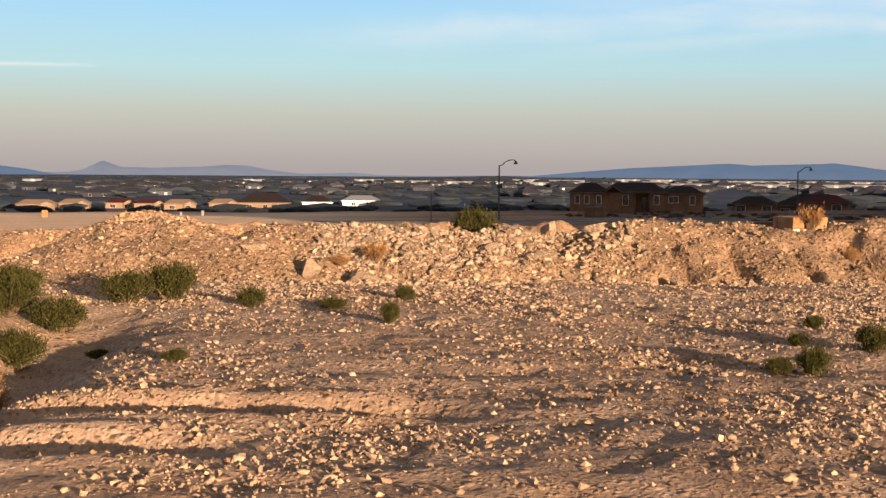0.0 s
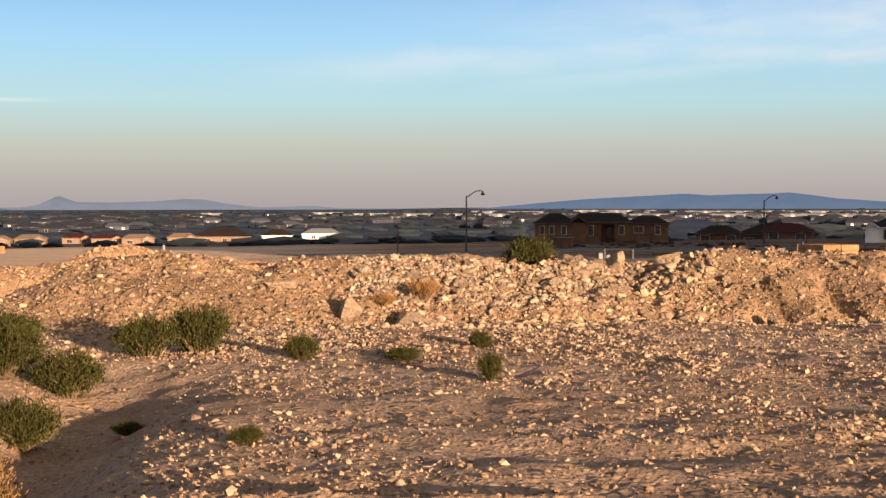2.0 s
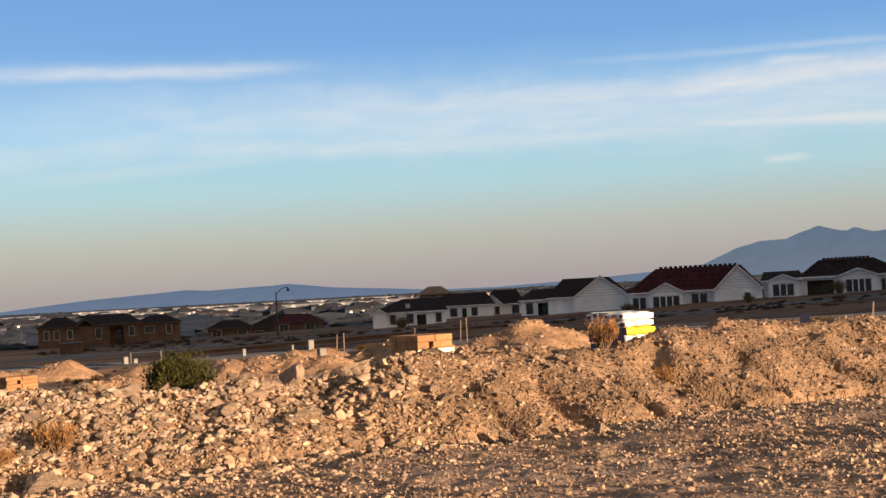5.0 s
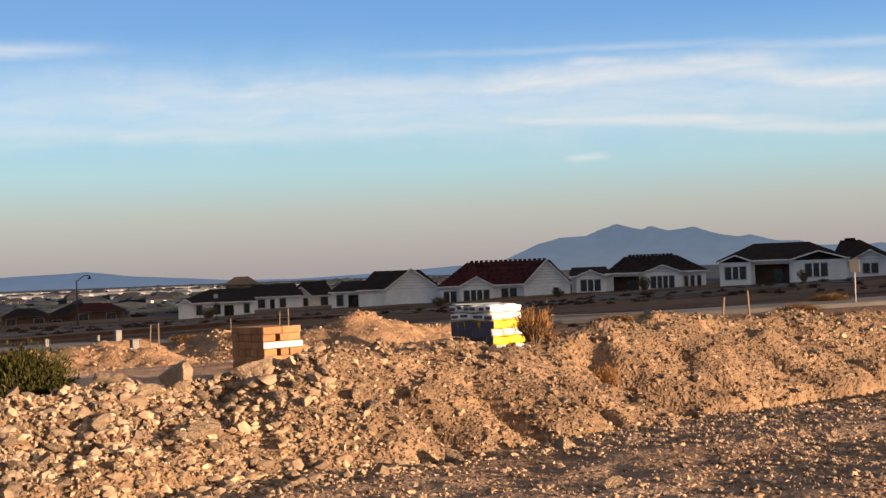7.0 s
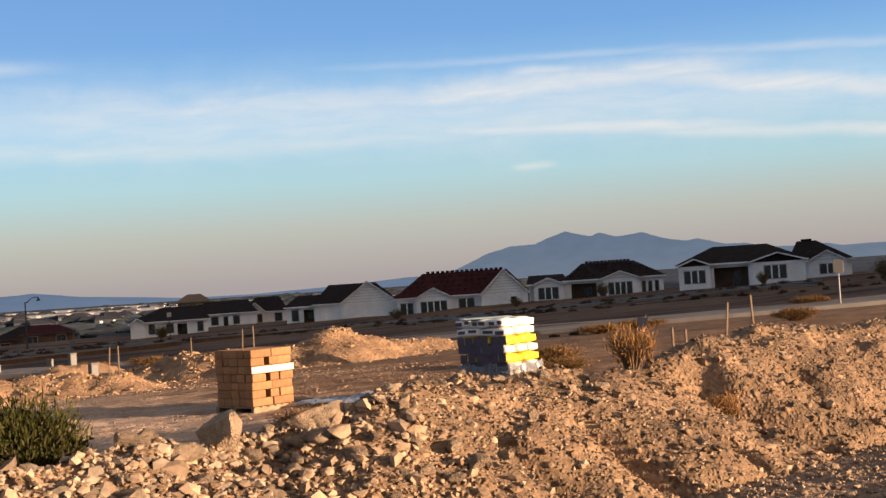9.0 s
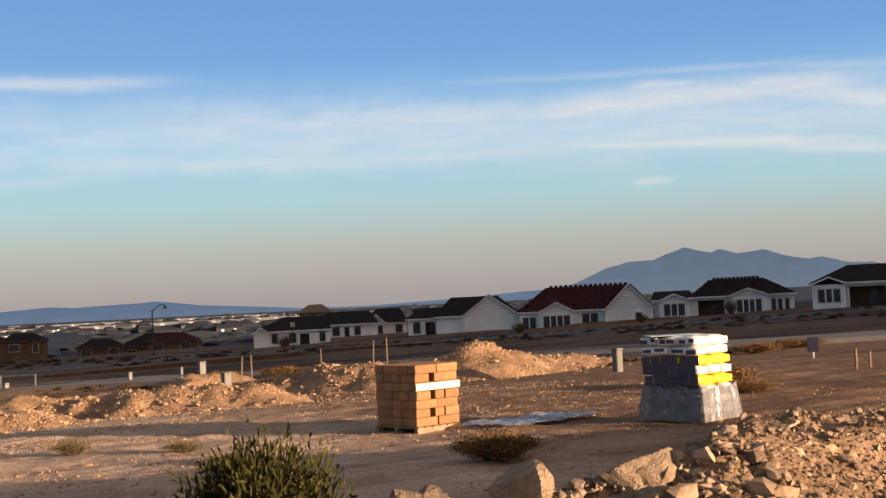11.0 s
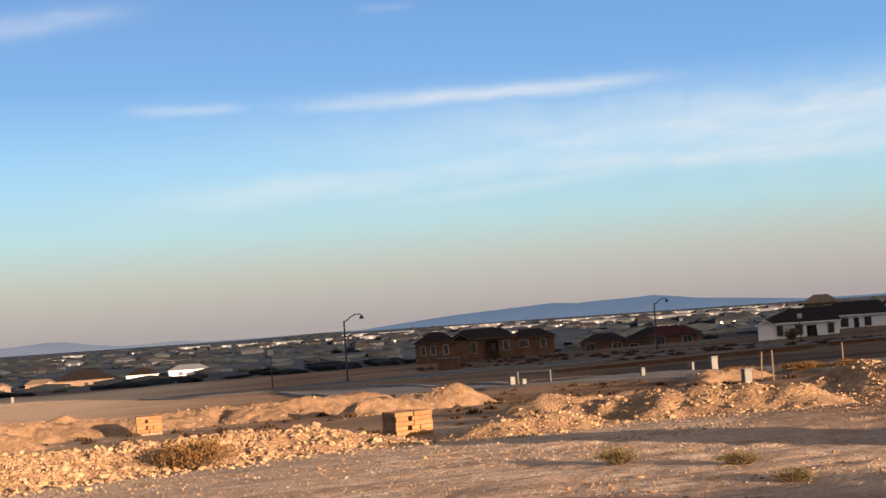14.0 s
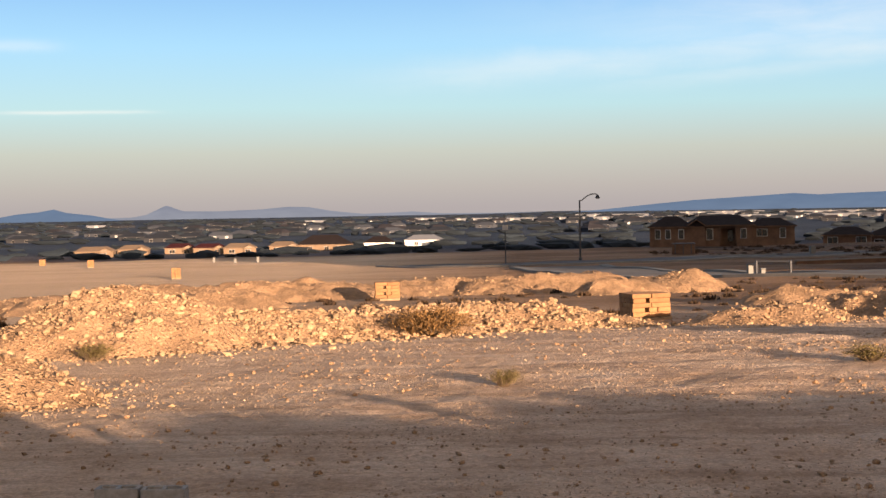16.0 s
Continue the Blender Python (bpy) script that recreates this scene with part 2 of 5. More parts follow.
    tint = mix_rgb(t, math_n(t, "MULTIPLY", s2_, 0.5), tint, ramp(t, [(0.0, (0.6, 0.58, 0.56)), (1.0, (1.3, 1.28, 1.25))], c2))
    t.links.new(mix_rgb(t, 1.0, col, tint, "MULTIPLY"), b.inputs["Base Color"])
    return m


M_GROUND = ground_material()
M_BERM = material("orange_dirt", (0.23, 0.145, 0.084), vary=0.25, scale=1.4, fine=30, bump=0.7, bump_dist=0.04)


def stony_berm(m):
    t = m.node_tree
    b = t.nodes["Principled BSDF"]
    co = t.nodes.new("ShaderNodeTexCoord").outputs["Object"]
    p1, c1, s1_ = pebbly(t, co, 12.0, 0.4)
    p2, c2, s2_ = pebbly(t, co, 28.0, 0.6)
    bn = node(t, "ShaderNodeBump", inputs={"Strength": 1.0, "Distance": 0.05})
    hsum = math_n(t, "ADD", math_n(t, "MULTIPLY", p1, 1.0), math_n(t, "ADD", math_n(t, "MULTIPLY", p2, 0.5), noise_n(t, co, 9.0, 5, 0.65)))
    t.links.new(hsum, bn.inputs["Height"])
    t.links.new(bn.outputs[0], b.inputs["Normal"])
    old = b.inputs["Base Color"].links[0].from_socket
    tint = mix_rgb(t, math_n(t, "MULTIPLY", s1_, 0.7), (1.0, 1.0, 1.0), ramp(t, [(0.0, (0.7, 0.68, 0.66)), (1.0, (1.6, 1.65, 1.7))], c1))
    tint = mix_rgb(t, math_n(t, "MULTIPLY", s2_, 0.5), tint, ramp(t, [(0.0, (0.6, 0.58, 0.56)), (1.0, (1.5, 1.52, 1.55))], c2))
    t.links.new(mix_rgb(t, 1.0, old, tint, "MULTIPLY"), b.inputs["Base Color"])


stony_berm(M_BERM)
M_RUBBLE = material("caliche_stone", (0.335, 0.235, 0.158), vary=0.2, scale=9, fine=60, bump=0.5, island=0.5)
M_PALE = material("pale_caliche", (0.36, 0.235, 0.138), vary=0.12, scale=6, fine=50, bump=0.5, island=0.35)
M_LOTSTONE = material("lot_stone", (0.34, 0.24, 0.165), vary=0.12, scale=6, fine=50, bump=0.5, island=0.4)
M_HEAP = material("pale_heap_dirt", (0.345, 0.21, 0.118), vary=0.22, scale=1.2, fine=22, bump=0.8, bump_dist=0.06)
stony_berm(M_HEAP)
M_TARP = material("torn_teal_sheet", (0.36, 0.43, 0.42), vary=0.12, rough=0.4)
M_ROCK = material("pale_limestone", (0.42, 0.305, 0.205), vary=0.2, scale=3, fine=16, bump=0.9, bump_dist=0.12, objrand=0.2)
M_ORANGE_STONE = material("dirt_stained_stone", (0.335, 0.236, 0.155), vary=0.2, scale=7, fine=40, bump=0.5, island=0.45)
M_CREAM = material("cream_rubble", (0.30, 0.23, 0.166), vary=0.2, scale=7, fine=40, bump=0.6, island=0.5)
M_RUST = material("rust_weed", (0.30, 0.155, 0.055), rough=0.9, spec=0.04, vary=0.25, scale=6, fine=50, bump=0, island=0.35)
M_WEED = material("olive_weed", (0.13, 0.10, 0.04), rough=0.9, spec=0.04, vary=0.25, scale=6, fine=50, bump=0, island=0.4)
M_LEAF = material("sage_leaf", (0.047, 0.047, 0.014), rough=0.85, spec=0.04, vary=0.25, scale=6, fine=50, bump=0, island=0.4)
M_DRY = material("dry_weed", (0.19, 0.108, 0.045), rough=0.9, spec=0.04, vary=0.25, scale=6, fine=50, bump=0, island=0.3)
M_TWIG = material("twig_bark", (0.16, 0.11, 0.07), vary=0.2, scale=20, bump=0)
M_BLOCK = material("tan_split_block", (0.30, 0.157, 0.072), vary=0.12, scale=8, fine=60, bump=0.5, objrand=0.16)
M_WOOD = material("pallet_wood", (0.30, 0.21, 0.13), vary=0.2, scale=6, fine=50)
M_STRAP = material("cream_strap", (0.72, 0.62, 0.46), vary=0.06, rough=0.6)
M_BAGW = material("white_paper_bag", (0.78, 0.76, 0.72), vary=0.06, scale=5, fine=30, rough=0.55, bump=0.25)
M_BAGY = material("yellow_paper_bag", (0.80, 0.58, 0.03), vary=0.06, scale=5, fine=30, rough=0.5, bump=0.25)
M_BAGD = material("bag_print_and_shade", (0.07, 0.06, 0.09), vary=0.1, rough=0.6)
M_WALLW = material("white_house_wrap", (0.82, 0.80, 0.77), vary=0.08, scale=0.5, fine=4, bump=0.1)
M_WALLT = material("tan_stucco", (0.20, 0.135, 0.088), vary=0.08, scale=0.5, fine=4, bump=0.1)
M_WALLB = material("brown_sheathing", (0.13, 0.075, 0.047), vary=0.2, scale=0.6, fine=4, bump=0.1)
M_ROOF = material("dark_roof_underlay", (0.022, 0.016, 0.016), vary=0.2, scale=1.0, fine=6, bump=0.3, spec=0.1)
M_ROOFR = material("maroon_roof_underlay", (0.055, 0.014, 0.016), vary=0.2, scale=1.0, fine=6, bump=0.3, spec=0.1)
M_TILE = material("stacked_roof_tile", (0.035, 0.016, 0.015), vary=0.2, scale=2.0, fine=9)
M_GLASS = material("dark_window_opening", (0.018, 0.016, 0.016), rough=0.25, vary=0.2, bump=0, spec=0.5)
M_TRIM = material("grey_trim", (0.42, 0.40, 0.38), vary=0.08, bump=0.1)
M_METAL = material("dark_bronze_metal", (0.055, 0.055, 0.06), rough=0.5, metal=0.3, vary=0.1, bump=0)
M_LENS = material("lamp_glass", (0.35, 0.33, 0.30), rough=0.3, vary=0.05, bump=0)
M_ASPHALT = material("grey_asphalt", (0.085, 0.08, 0.08), vary=0.12, scale=0.4, fine=6)
M_KERB = material("kerb_concrete", (0.2, 0.18, 0.16), vary=0.08, scale=1.0, fine=10)
# far white walls and roofs, dulled and blued to paint in valley haze
M_WHITE = material("haze_dulled_white", (0.16, 0.165, 0.185), vary=0.03, bump=0)
M_PLASTIC = material("pale_plastic", (0.14, 0.132, 0.12), vary=0.05, rough=0.5, bump=0)
M_CINDER = material("grey_cinder_block", (0.30, 0.28, 0.26), vary=0.15, scale=12, fine=80, bump=0.6)
M_STAKE = material("weathered_stake", (0.14, 0.10, 0.068), vary=0.15, scale=5, fine=30)
M_SIGN = material("sign_blue", (0.012, 0.014, 0.03), vary=0.1, rough=0.4, bump=0)


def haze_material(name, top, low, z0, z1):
    """Distant ridges: air haze painted as emission, so the backdrop has its own light."""
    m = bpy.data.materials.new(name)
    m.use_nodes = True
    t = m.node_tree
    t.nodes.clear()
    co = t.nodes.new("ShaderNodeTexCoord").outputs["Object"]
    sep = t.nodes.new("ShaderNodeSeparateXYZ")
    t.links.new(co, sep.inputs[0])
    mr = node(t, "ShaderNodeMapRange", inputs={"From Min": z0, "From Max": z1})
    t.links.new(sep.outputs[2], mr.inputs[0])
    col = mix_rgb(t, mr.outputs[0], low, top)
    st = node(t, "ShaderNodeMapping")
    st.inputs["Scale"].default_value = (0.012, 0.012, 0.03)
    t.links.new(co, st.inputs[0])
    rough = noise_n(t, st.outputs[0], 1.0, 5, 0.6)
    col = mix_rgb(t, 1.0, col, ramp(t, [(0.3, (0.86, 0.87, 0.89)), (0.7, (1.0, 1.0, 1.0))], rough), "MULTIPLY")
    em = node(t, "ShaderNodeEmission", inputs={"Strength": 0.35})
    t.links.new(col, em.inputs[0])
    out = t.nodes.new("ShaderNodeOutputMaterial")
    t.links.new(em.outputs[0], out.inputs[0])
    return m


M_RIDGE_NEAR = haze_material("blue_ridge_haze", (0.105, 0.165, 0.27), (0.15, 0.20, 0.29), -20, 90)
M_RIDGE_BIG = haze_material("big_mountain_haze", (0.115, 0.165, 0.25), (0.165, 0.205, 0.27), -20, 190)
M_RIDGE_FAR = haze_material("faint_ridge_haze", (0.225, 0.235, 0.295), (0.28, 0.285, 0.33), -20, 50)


# ---- building helpers ----
def mesh_of(name, verts, faces, mats, smooth=False):
    me = bpy.data.meshes.new(name)
    me.from_pydata([tuple(v) for v in verts], [], [tuple(f) for f in faces])
    for m in mats if isinstance(mats, (list, tuple)) else [mats]:
        me.materials.append(m)
    if smooth:
        me.polygons.foreach_set("use_smooth", [True] * len(me.polygons))
    me.update()
    return me


def np_mesh(name, verts, faces, mat, smooth=False):
    """A mesh from numpy arrays; all faces have the same number of corners."""
    me = bpy.data.meshes.new(name)
    k = faces.shape[1]
    me.vertices.add(len(verts))
    me.vertices.foreach_set("co", verts.astype(np.float32).ravel())
    me.loops.add(faces.size)
    me.loops.foreach_set("vertex_index", faces.astype(np.int32).ravel())
    me.polygons.add(len(faces))
    me.polygons.foreach_set("loop_start", np.arange(0, faces.size, k, dtype=np.int32))
    me.polygons.foreach_set("use_smooth", np.full(len(faces), smooth))
    me.materials.append(mat)
    me.update(calc_edges=True)
    me.validate()
    return me


def thing(name, m, label, category, group="", kind="", data=None):
    ob = new(name, data)
    ob.matrix_world = m
    return tagged(ob, label, category, group, kind)


def part(name, bm, mat, parent, label=""):
    if isinstance(bm, bpy.types.Mesh):
        me = bm
    else:
        me = bpy.data.meshes.new(name)
        bm.to_mesh(me)
        bm.free()
        me.materials.append(mat)
    ob = new(name, me)
    ob.parent = parent
    if label:
        tagged(ob, label)
    return ob


def box_bm(bm, cx, cy, cz, sx, sy, sz, bevel=0.0, rz=0.0):
    r = bmesh.ops.create_cube(bm, size=1.0)
    vs = r["verts"]
    bmesh.ops.scale(bm, vec=(sx, sy, sz), verts=vs)
    if bevel:
        es = list({e for v in vs for e in v.link_edges})
        g = bmesh.ops.bevel(bm, geom=es, offset=bevel, segments=1, affect="EDGES")
        vs = list({v for f in g["faces"] for v in f.verts} | {v for v in vs if v.is_valid})
    if rz:
        bmesh.ops.rotate(bm, cent=(0, 0, 0), matrix=Matrix.Rotation(rz, 3, "Z"), verts=vs)
    bmesh.ops.translate(bm, vec=(cx, cy, cz), verts=vs)
    return vs


def block(cx, cy, cz, sx, sy, sz, bevel=0.0, rz=0.0):
    bm = bmesh.new()
    box_bm(bm, cx, cy, cz, sx, sy, sz, bevel, rz)
    return bm


def prism(bm, p, q, r0, r1, sides=6):
    """A tapered rod from p to q."""
    p, q = Vector(p), Vector(q)
    d = (q - p).normalized()
    a = d.orthogonal().normalized()
    b = d.cross(a)
    rings = []
    for c, r in ((p, r0), (q, r1)):
        rings.append([bm.verts.new(c + (a * math.cos(i * math.tau / sides) + b * math.sin(i * math.tau / sides)) * r) for i in range(sides)])
    for i in range(sides):
        j = (i + 1) % sides
        bm.faces.new((rings[0][i], rings[0][j], rings[1][j], rings[1][i]))
    bm.faces.new(rings[0][::-1])
    bm.faces.new(rings[1])


# ---- the lie of the land ----
rng = np.random.default_rng(7)
GY = [-4900, -60, -10, 10, 14, 18, 20, 22, 27, 34, 38, 46, 53, 57, 81, 120, 160, 198, 280, 400, 500, 600, 1000, 2000, 4900]
GZ = [2, 1, 0, .08, .12, .12, 0, -.55, -.86, -.87, -.95, -1.05, -1.42, -1.58, -2.4, -3.8, -5, -6, -7, -11, -14.5, -17, -18, -18.3, -19]


def lattice(n, seed):
    return np.random.default_rng(seed).random((n, n))


_LAT = lattice(256, 3)


def vnoise(x, y):
    """Smooth value noise on numpy arrays, 0 to 1."""
    xi, yi = np.floor(x).astype(int), np.floor(y).astype(int)
    fx, fy = x - xi, y - yi
    fx, fy = fx * fx * (3 - 2 * fx), fy * fy * (3 - 2 * fy)
    a, b = _LAT[xi % 256, yi % 256], _LAT[(xi + 1) % 256, yi % 256]
    c, d = _LAT[xi % 256, (yi + 1) % 256], _LAT[(xi + 1) % 256, (yi + 1) % 256]
    return (a * (1 - fx) + b * fx) * (1 - fy) + (c * (1 - fx) + d * fx) * fy


def fbm(x, y, octaves=4):
    s, amp, tot = 0.0, 1.0, 0.0
    for k in range(octaves):
        s = s + amp * vnoise(x * 2 ** k + 17.3 * k, y * 2 ** k - 9.1 * k)
        tot += amp
        amp *= 0.5
    return s / tot


def base_z(x, y):
    terrace = 0.9 * np.clip((x - 105) / 35, 0, 1) * np.clip((y - 110) / 35, 0, 1) * np.clip((300 - y) / 70, 0, 1)
    return np.interp(y, GY, GZ) + 0.01 * np.clip(x, -100, 200) * np.clip((y - 22) / 16, 0, 1) + terrace


def ground_z(x, y):
    x, y = np.asarray(x, float), np.asarray(y, float)
    z = base_z(x, y)
    near = np.clip((60 - y) / 20, 0, 1)
    z = z + near * ((fbm(x * 0.45, y * 0.45) - 0.5) * 0.05 + (fbm(x * 2.0 + 40, y * 2.0, 2) - 0.5) * 0.025 + ((fbm(x * 4.5, y * 4.5 + 9, 2) - 0.5) * 0.05 + (fbm(x * 11.0, y * 11.0 + 3, 1) - 0.5) * 0.03) * np.clip((24 - y) / 4, 0.55, 1))
    # old wheel ruts across the lot
    for y0, slope, x_end, dep in ((8.75, 0.02, 0.3, 0.15), (7.55, 0.03, -1.0, 0.14)):
        d = y - (y0 + slope * x)
        run = np.clip((x_end - x) / 0.8, 0, 1)
        z = z + run * (-dep * np.exp(-(d / 0.24) ** 4) + 0.55 * dep * np.exp(-((d - 0.42) / 0.16) ** 2) + 0.4 * dep * np.exp(-((d + 0.42) / 0.16) ** 2))
    # low swells drawn out across the slope
    z = z + (fbm(x * 0.55 + 7, y * 1.9, 3) - 0.5) * 0.10 * np.clip((x + 1.5) / 2, 0.25, 1) * np.clip((60 - y) / 10, 0, 1)
    # a shallow washed gully on the left
    d = x - (-3.5 - 0.02 * (y - 9) ** 1)
    z = z + 0.07 * np.clip(-(d + 0.35) / 0.6, 0, 1) * np.clip((17.5 - y) / 2, 0, 1) * np.clip((y - 7) / 3, 0, 1)
    z = z - 0.34 * np.exp(-(d / 0.6) ** 2) * np.clip((15 - y) / 3, 0, 1) * np.clip((y - 4) / 3, 0, 1)
    far = np.clip((y - 60) / 40, 0, 1) * np.clip((400 - y) / 100, 0, 1)
    z = z + far * (fbm(x * 0.05, y * 0.08, 3) - 0.5) * 0.9
    return z


def grown(lo, hi, step, far, ratio):
    mid = np.arange(lo, hi + 1e-6, step)
    up, s = [], step
    v = mid[-1]
    while v < far[1]:
        s *= ratio
        v = v + s
        up.append(min(v, far[1]))
    dn, s, v = [], step, mid[0]
    while v > far[0]:
        s *= ratio
        v = v - s
        dn.append(max(v, far[0]))
    return np.array(dn[::-1] + mid.tolist() + up)


def grid_faces(nx, ny):
    i, j = np.meshgrid(np.arange(nx - 1), np.arange(ny - 1), indexing="ij")
    a = (i * ny + j).ravel()
    return np.stack([a, a + ny, a + ny + 1, a + 1], 1)


def build_ground():
    xs = grown(-8, 14, 0.085, (-4900, 4900), 1.06)
    ys = grown(6.5, 18.5, 0.085, (-4900, 52), 1.035)
    ys = np.concatenate([ys[ys < 18.6], np.arange(18.65, 27, 0.12), np.arange(27, 52, 0.17), grown(52, 52.4, 0.2, (52, 4900), 1.035)])
    X, Y = np.meshgrid(xs, ys, indexing="ij")
    v = np.stack([X, Y, ground_z(X, Y)], -1).reshape(-1, 3)
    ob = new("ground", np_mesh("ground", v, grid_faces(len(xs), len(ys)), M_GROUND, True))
    return tagged(ob, "stony tan desert dirt lot sloping towards a hazy valley", "ground", kind="structure")


build_ground()


def heap(name, x0, x1, y0, y1, step, height, label, mat=None):
    """A bank of dumped earth that lies on the ground: height(x, y) is what it adds."""
    xs, ys = np.arange(x0, x1, step), np.arange(y0, y1, step)
    X, Y = np.meshgrid(xs, ys, indexing="ij")
    H = height(X, Y)
    Z = ground_z(X, Y) + H - 0.05
    f = grid_faces(len(xs), len(ys))
    f = f[(H.ravel()[f] > 0.012).any(1)]
    used = np.unique(f)
    new_id = np.zeros(X.size, int)
    new_id[used] = np.arange(len(used))
    v = np.stack([X, Y, Z], -1).reshape(-1, 3)[used]
    ob = new(name, np_mesh(name, v, new_id[f], mat or M_BERM, True))
    return tagged(ob, label, "dirt berm", kind="structure")


# the long berm: crest line and crest height along x
def crest_y(x):
    return 20.0 + np.where(x > 0, 0.26 * x, 0.05 * x)


CX = [-14, -9, -7.2, -6.6, -6.1, -5.5, -5, -4, -3.2, -1.9, -0.7, 0.2, 1, 1.4, 1.9, 2.3, 2.8, 3.4, 3.8, 4.3, 5.3, 6.2, 6.6, 7.2, 8.1, 9.2, 10.6, 12.1, 13.5, 16, 20]
CZ = [-.5, -.4, -.15, .2, .5, .8, .92, 1.02, .88, .88, .86, .85, .93, .90, .84, .90, .94, .97, 1.01, 1.0, .97, .88, .95, 1.06, 1.10, .95, .9, .86, .78, .62, .5]



def berm_h(x, y):
    x, y = np.asarray(x, float), np.asarray(y, float)
    d = y - crest_y(x) + (fbm(x * 0.8 + 5, y * 0.3) - 0.5) * 0.5
    top = np.interp(x, CX, CZ)
    g0, g1 = 0.10, -0.55
    front = np.clip(1 + d / np.interp(x, [2.4, 3.2], [1.5, 1.75]), 0, 1)
    back = np.clip(1 - d / 2.4, 0, 1)
    shape = np.where(d < 0, front ** 1.0, back)
    shape = shape * (1.12 - 0.12 * shape)
    round_top = np.exp(-(d / 0.35) ** 2) * 0.07
    target = np.where(d < 0, g0 + (top - g0) * shape, g1 + (top - g1) * shape) - round_top
    h = target - base_z(x, y)
    on = np.clip(h / 0.15, 0, 1)
    h = h + on * ((fbm(x * 1.6, y * 1.6) - 0.5) * 0.27 + (fbm(x * 6, y * 6 + 3, 3) - 0.5) * 0.12)
    # the rubble lies lower than the dirt mound that spills against it
    edge = 3.15 + 1.35 * (y - 20.8)
    h = h - on * 0.07 * np.clip((edge - x) / 0.5, 0, 1) * np.exp(-(np.clip(edge - x, 0, 9) / 1.3) ** 2) * np.clip((y - 19.0) / 0.5, 0, 1)
    # erosion gullies down the front face
    for gx, w, dep, high in ((3.2, 0.08, 0.22, 0.6), (4.05, 0.10, 0.30, 0.7), (5.0, 0.11, 0.32, 0.7), (6.25, 0.2, 0.34, 0.1), (7.4, 0.09, 0.22, 0.3), (8.9, 0.12, 0.26, 0.3), (10.2, 0.12, 0.2, 0.3), (11.6, 0.1, 0.18, 0.3)):
        lean = gx - 0.30 * (y - crest_y(x)) + (fbm(y * 2.0 + gx, y * 0 + 3, 2) - 0.5) * 0.2
        h = h - on * dep * np.exp(-((x - lean) / w) ** 2) * np.clip((-d - high) / 0.35, 0, 1) * np.clip((1.8 + d) / 0.3, 0, 1)
    return np.where(shape > 0, h, -0.3)


heap("berm", -13, 19, 17, 28.5, 0.07, berm_h, "long bank of dumped orange dirt and pale rubble")


def ridge(points, half, seed):
    """A height function for a dumped ridge along points of x, y, height."""
    P = np.array(points, float)

    def h(x, y):
        x, y = np.asarray(x, float), np.asarray(y, float)
        best = np.full(x.shape, -1.0)
        for (ax, ay, ah), (bx, by, bh) in zip(P[:-1], P[1:]):
            dx, dy = bx - ax, by - ay
            s = np.clip(((x - ax) * dx + (y - ay) * dy) / (dx * dx + dy * dy), 0, 1)
            d = np.hypot(x - ax - s * dx, y - ay - s * dy) + (fbm(x * 0.7 + seed, y * 0.7) - 0.5) * 0.9
            top = ah + s * (bh - ah)
            best = np.maximum(best, top * np.clip(1.15 - d / (half * (0.6 + 0.4 * top)), -1, 1))
        on = np.clip(best / 0.2, 0, 1)
        return best + on * ((fbm(x * 1.4 + seed, y * 1.4) - 0.5) * 0.42 + (fbm(x * 5, y * 5 + seed, 2) - 0.5) * 0.12)
    return h


RIDGES = [
    ("berm_beyond", [(-12.9, 44.8, .35), (-11.7, 45.6, .85), (-10.9, 46.3, 1.3), (-10.2, 46.7, 1.42), (-9.5, 47.2, 1.24), (-8.7, 48.2, .7), (-8.0, 48.8, .78), (-6.6, 49.9, .68), (-5.2, 51.0, .66), (-3.4, 53, .7), (-0.8, 53.7, .7), (0.3, 54, .4)], 2.0, 1),
    ("berm_left", [(-12.0, 37.6, 1.0), (-9.6, 37.4, .75), (-8.9, 37.2, .4)], 1.5, 9),
    ("berm_right_of_blocks", [(4.2, 53, .45), (5.6, 53.2, .5), (6.6, 56, .3)], 1.6, 2),
    ("berm_middle", [(7.5, 57.6, .5), (9.6, 55.6, .75), (11.5, 54.6, .7), (12.8, 53.8, .6)], 1.8, 3),
    ("berm_rubble", [(16.4, 61, .6), (17.4, 59.4, .95), (18.6, 57.6, .9)], 1.8, 4),
    ("berm_orange", [(22, 60, .8), (23.6, 59.5, 1.3), (26, 60, .7)], 2.2, 5),
    ("berm_low_right", [(26.5, 61, .6), (29.5, 61.5, .6)], 1.8, 6),
    ("berm_far_left", [(-24, 78, .6), (-15, 82, 1.0), (-9, 84, .7), (-5, 88, 1.0), (3, 90, 1.1)], 2.6, 7),
    ("berm_far_rubble", [(4.5, 85, .7), (7.2, 84, 1.0)], 2.0, 8),
]
q_heap = random.Random(12)
for k in range(16):
    hx, hy = q_heap.uniform(-26, 22), q_heap.uniform(63, 98)
    RIDGES.append(("dirt_heap", [(hx, hy, q_heap.uniform(.5, 1.1)), (hx + q_heap.uniform(1.5, 4), hy + q_heap.uniform(-1, 1.5), q_heap.uniform(.3, .7))], 1.7, 20 + k))
RIDGE_H = {}
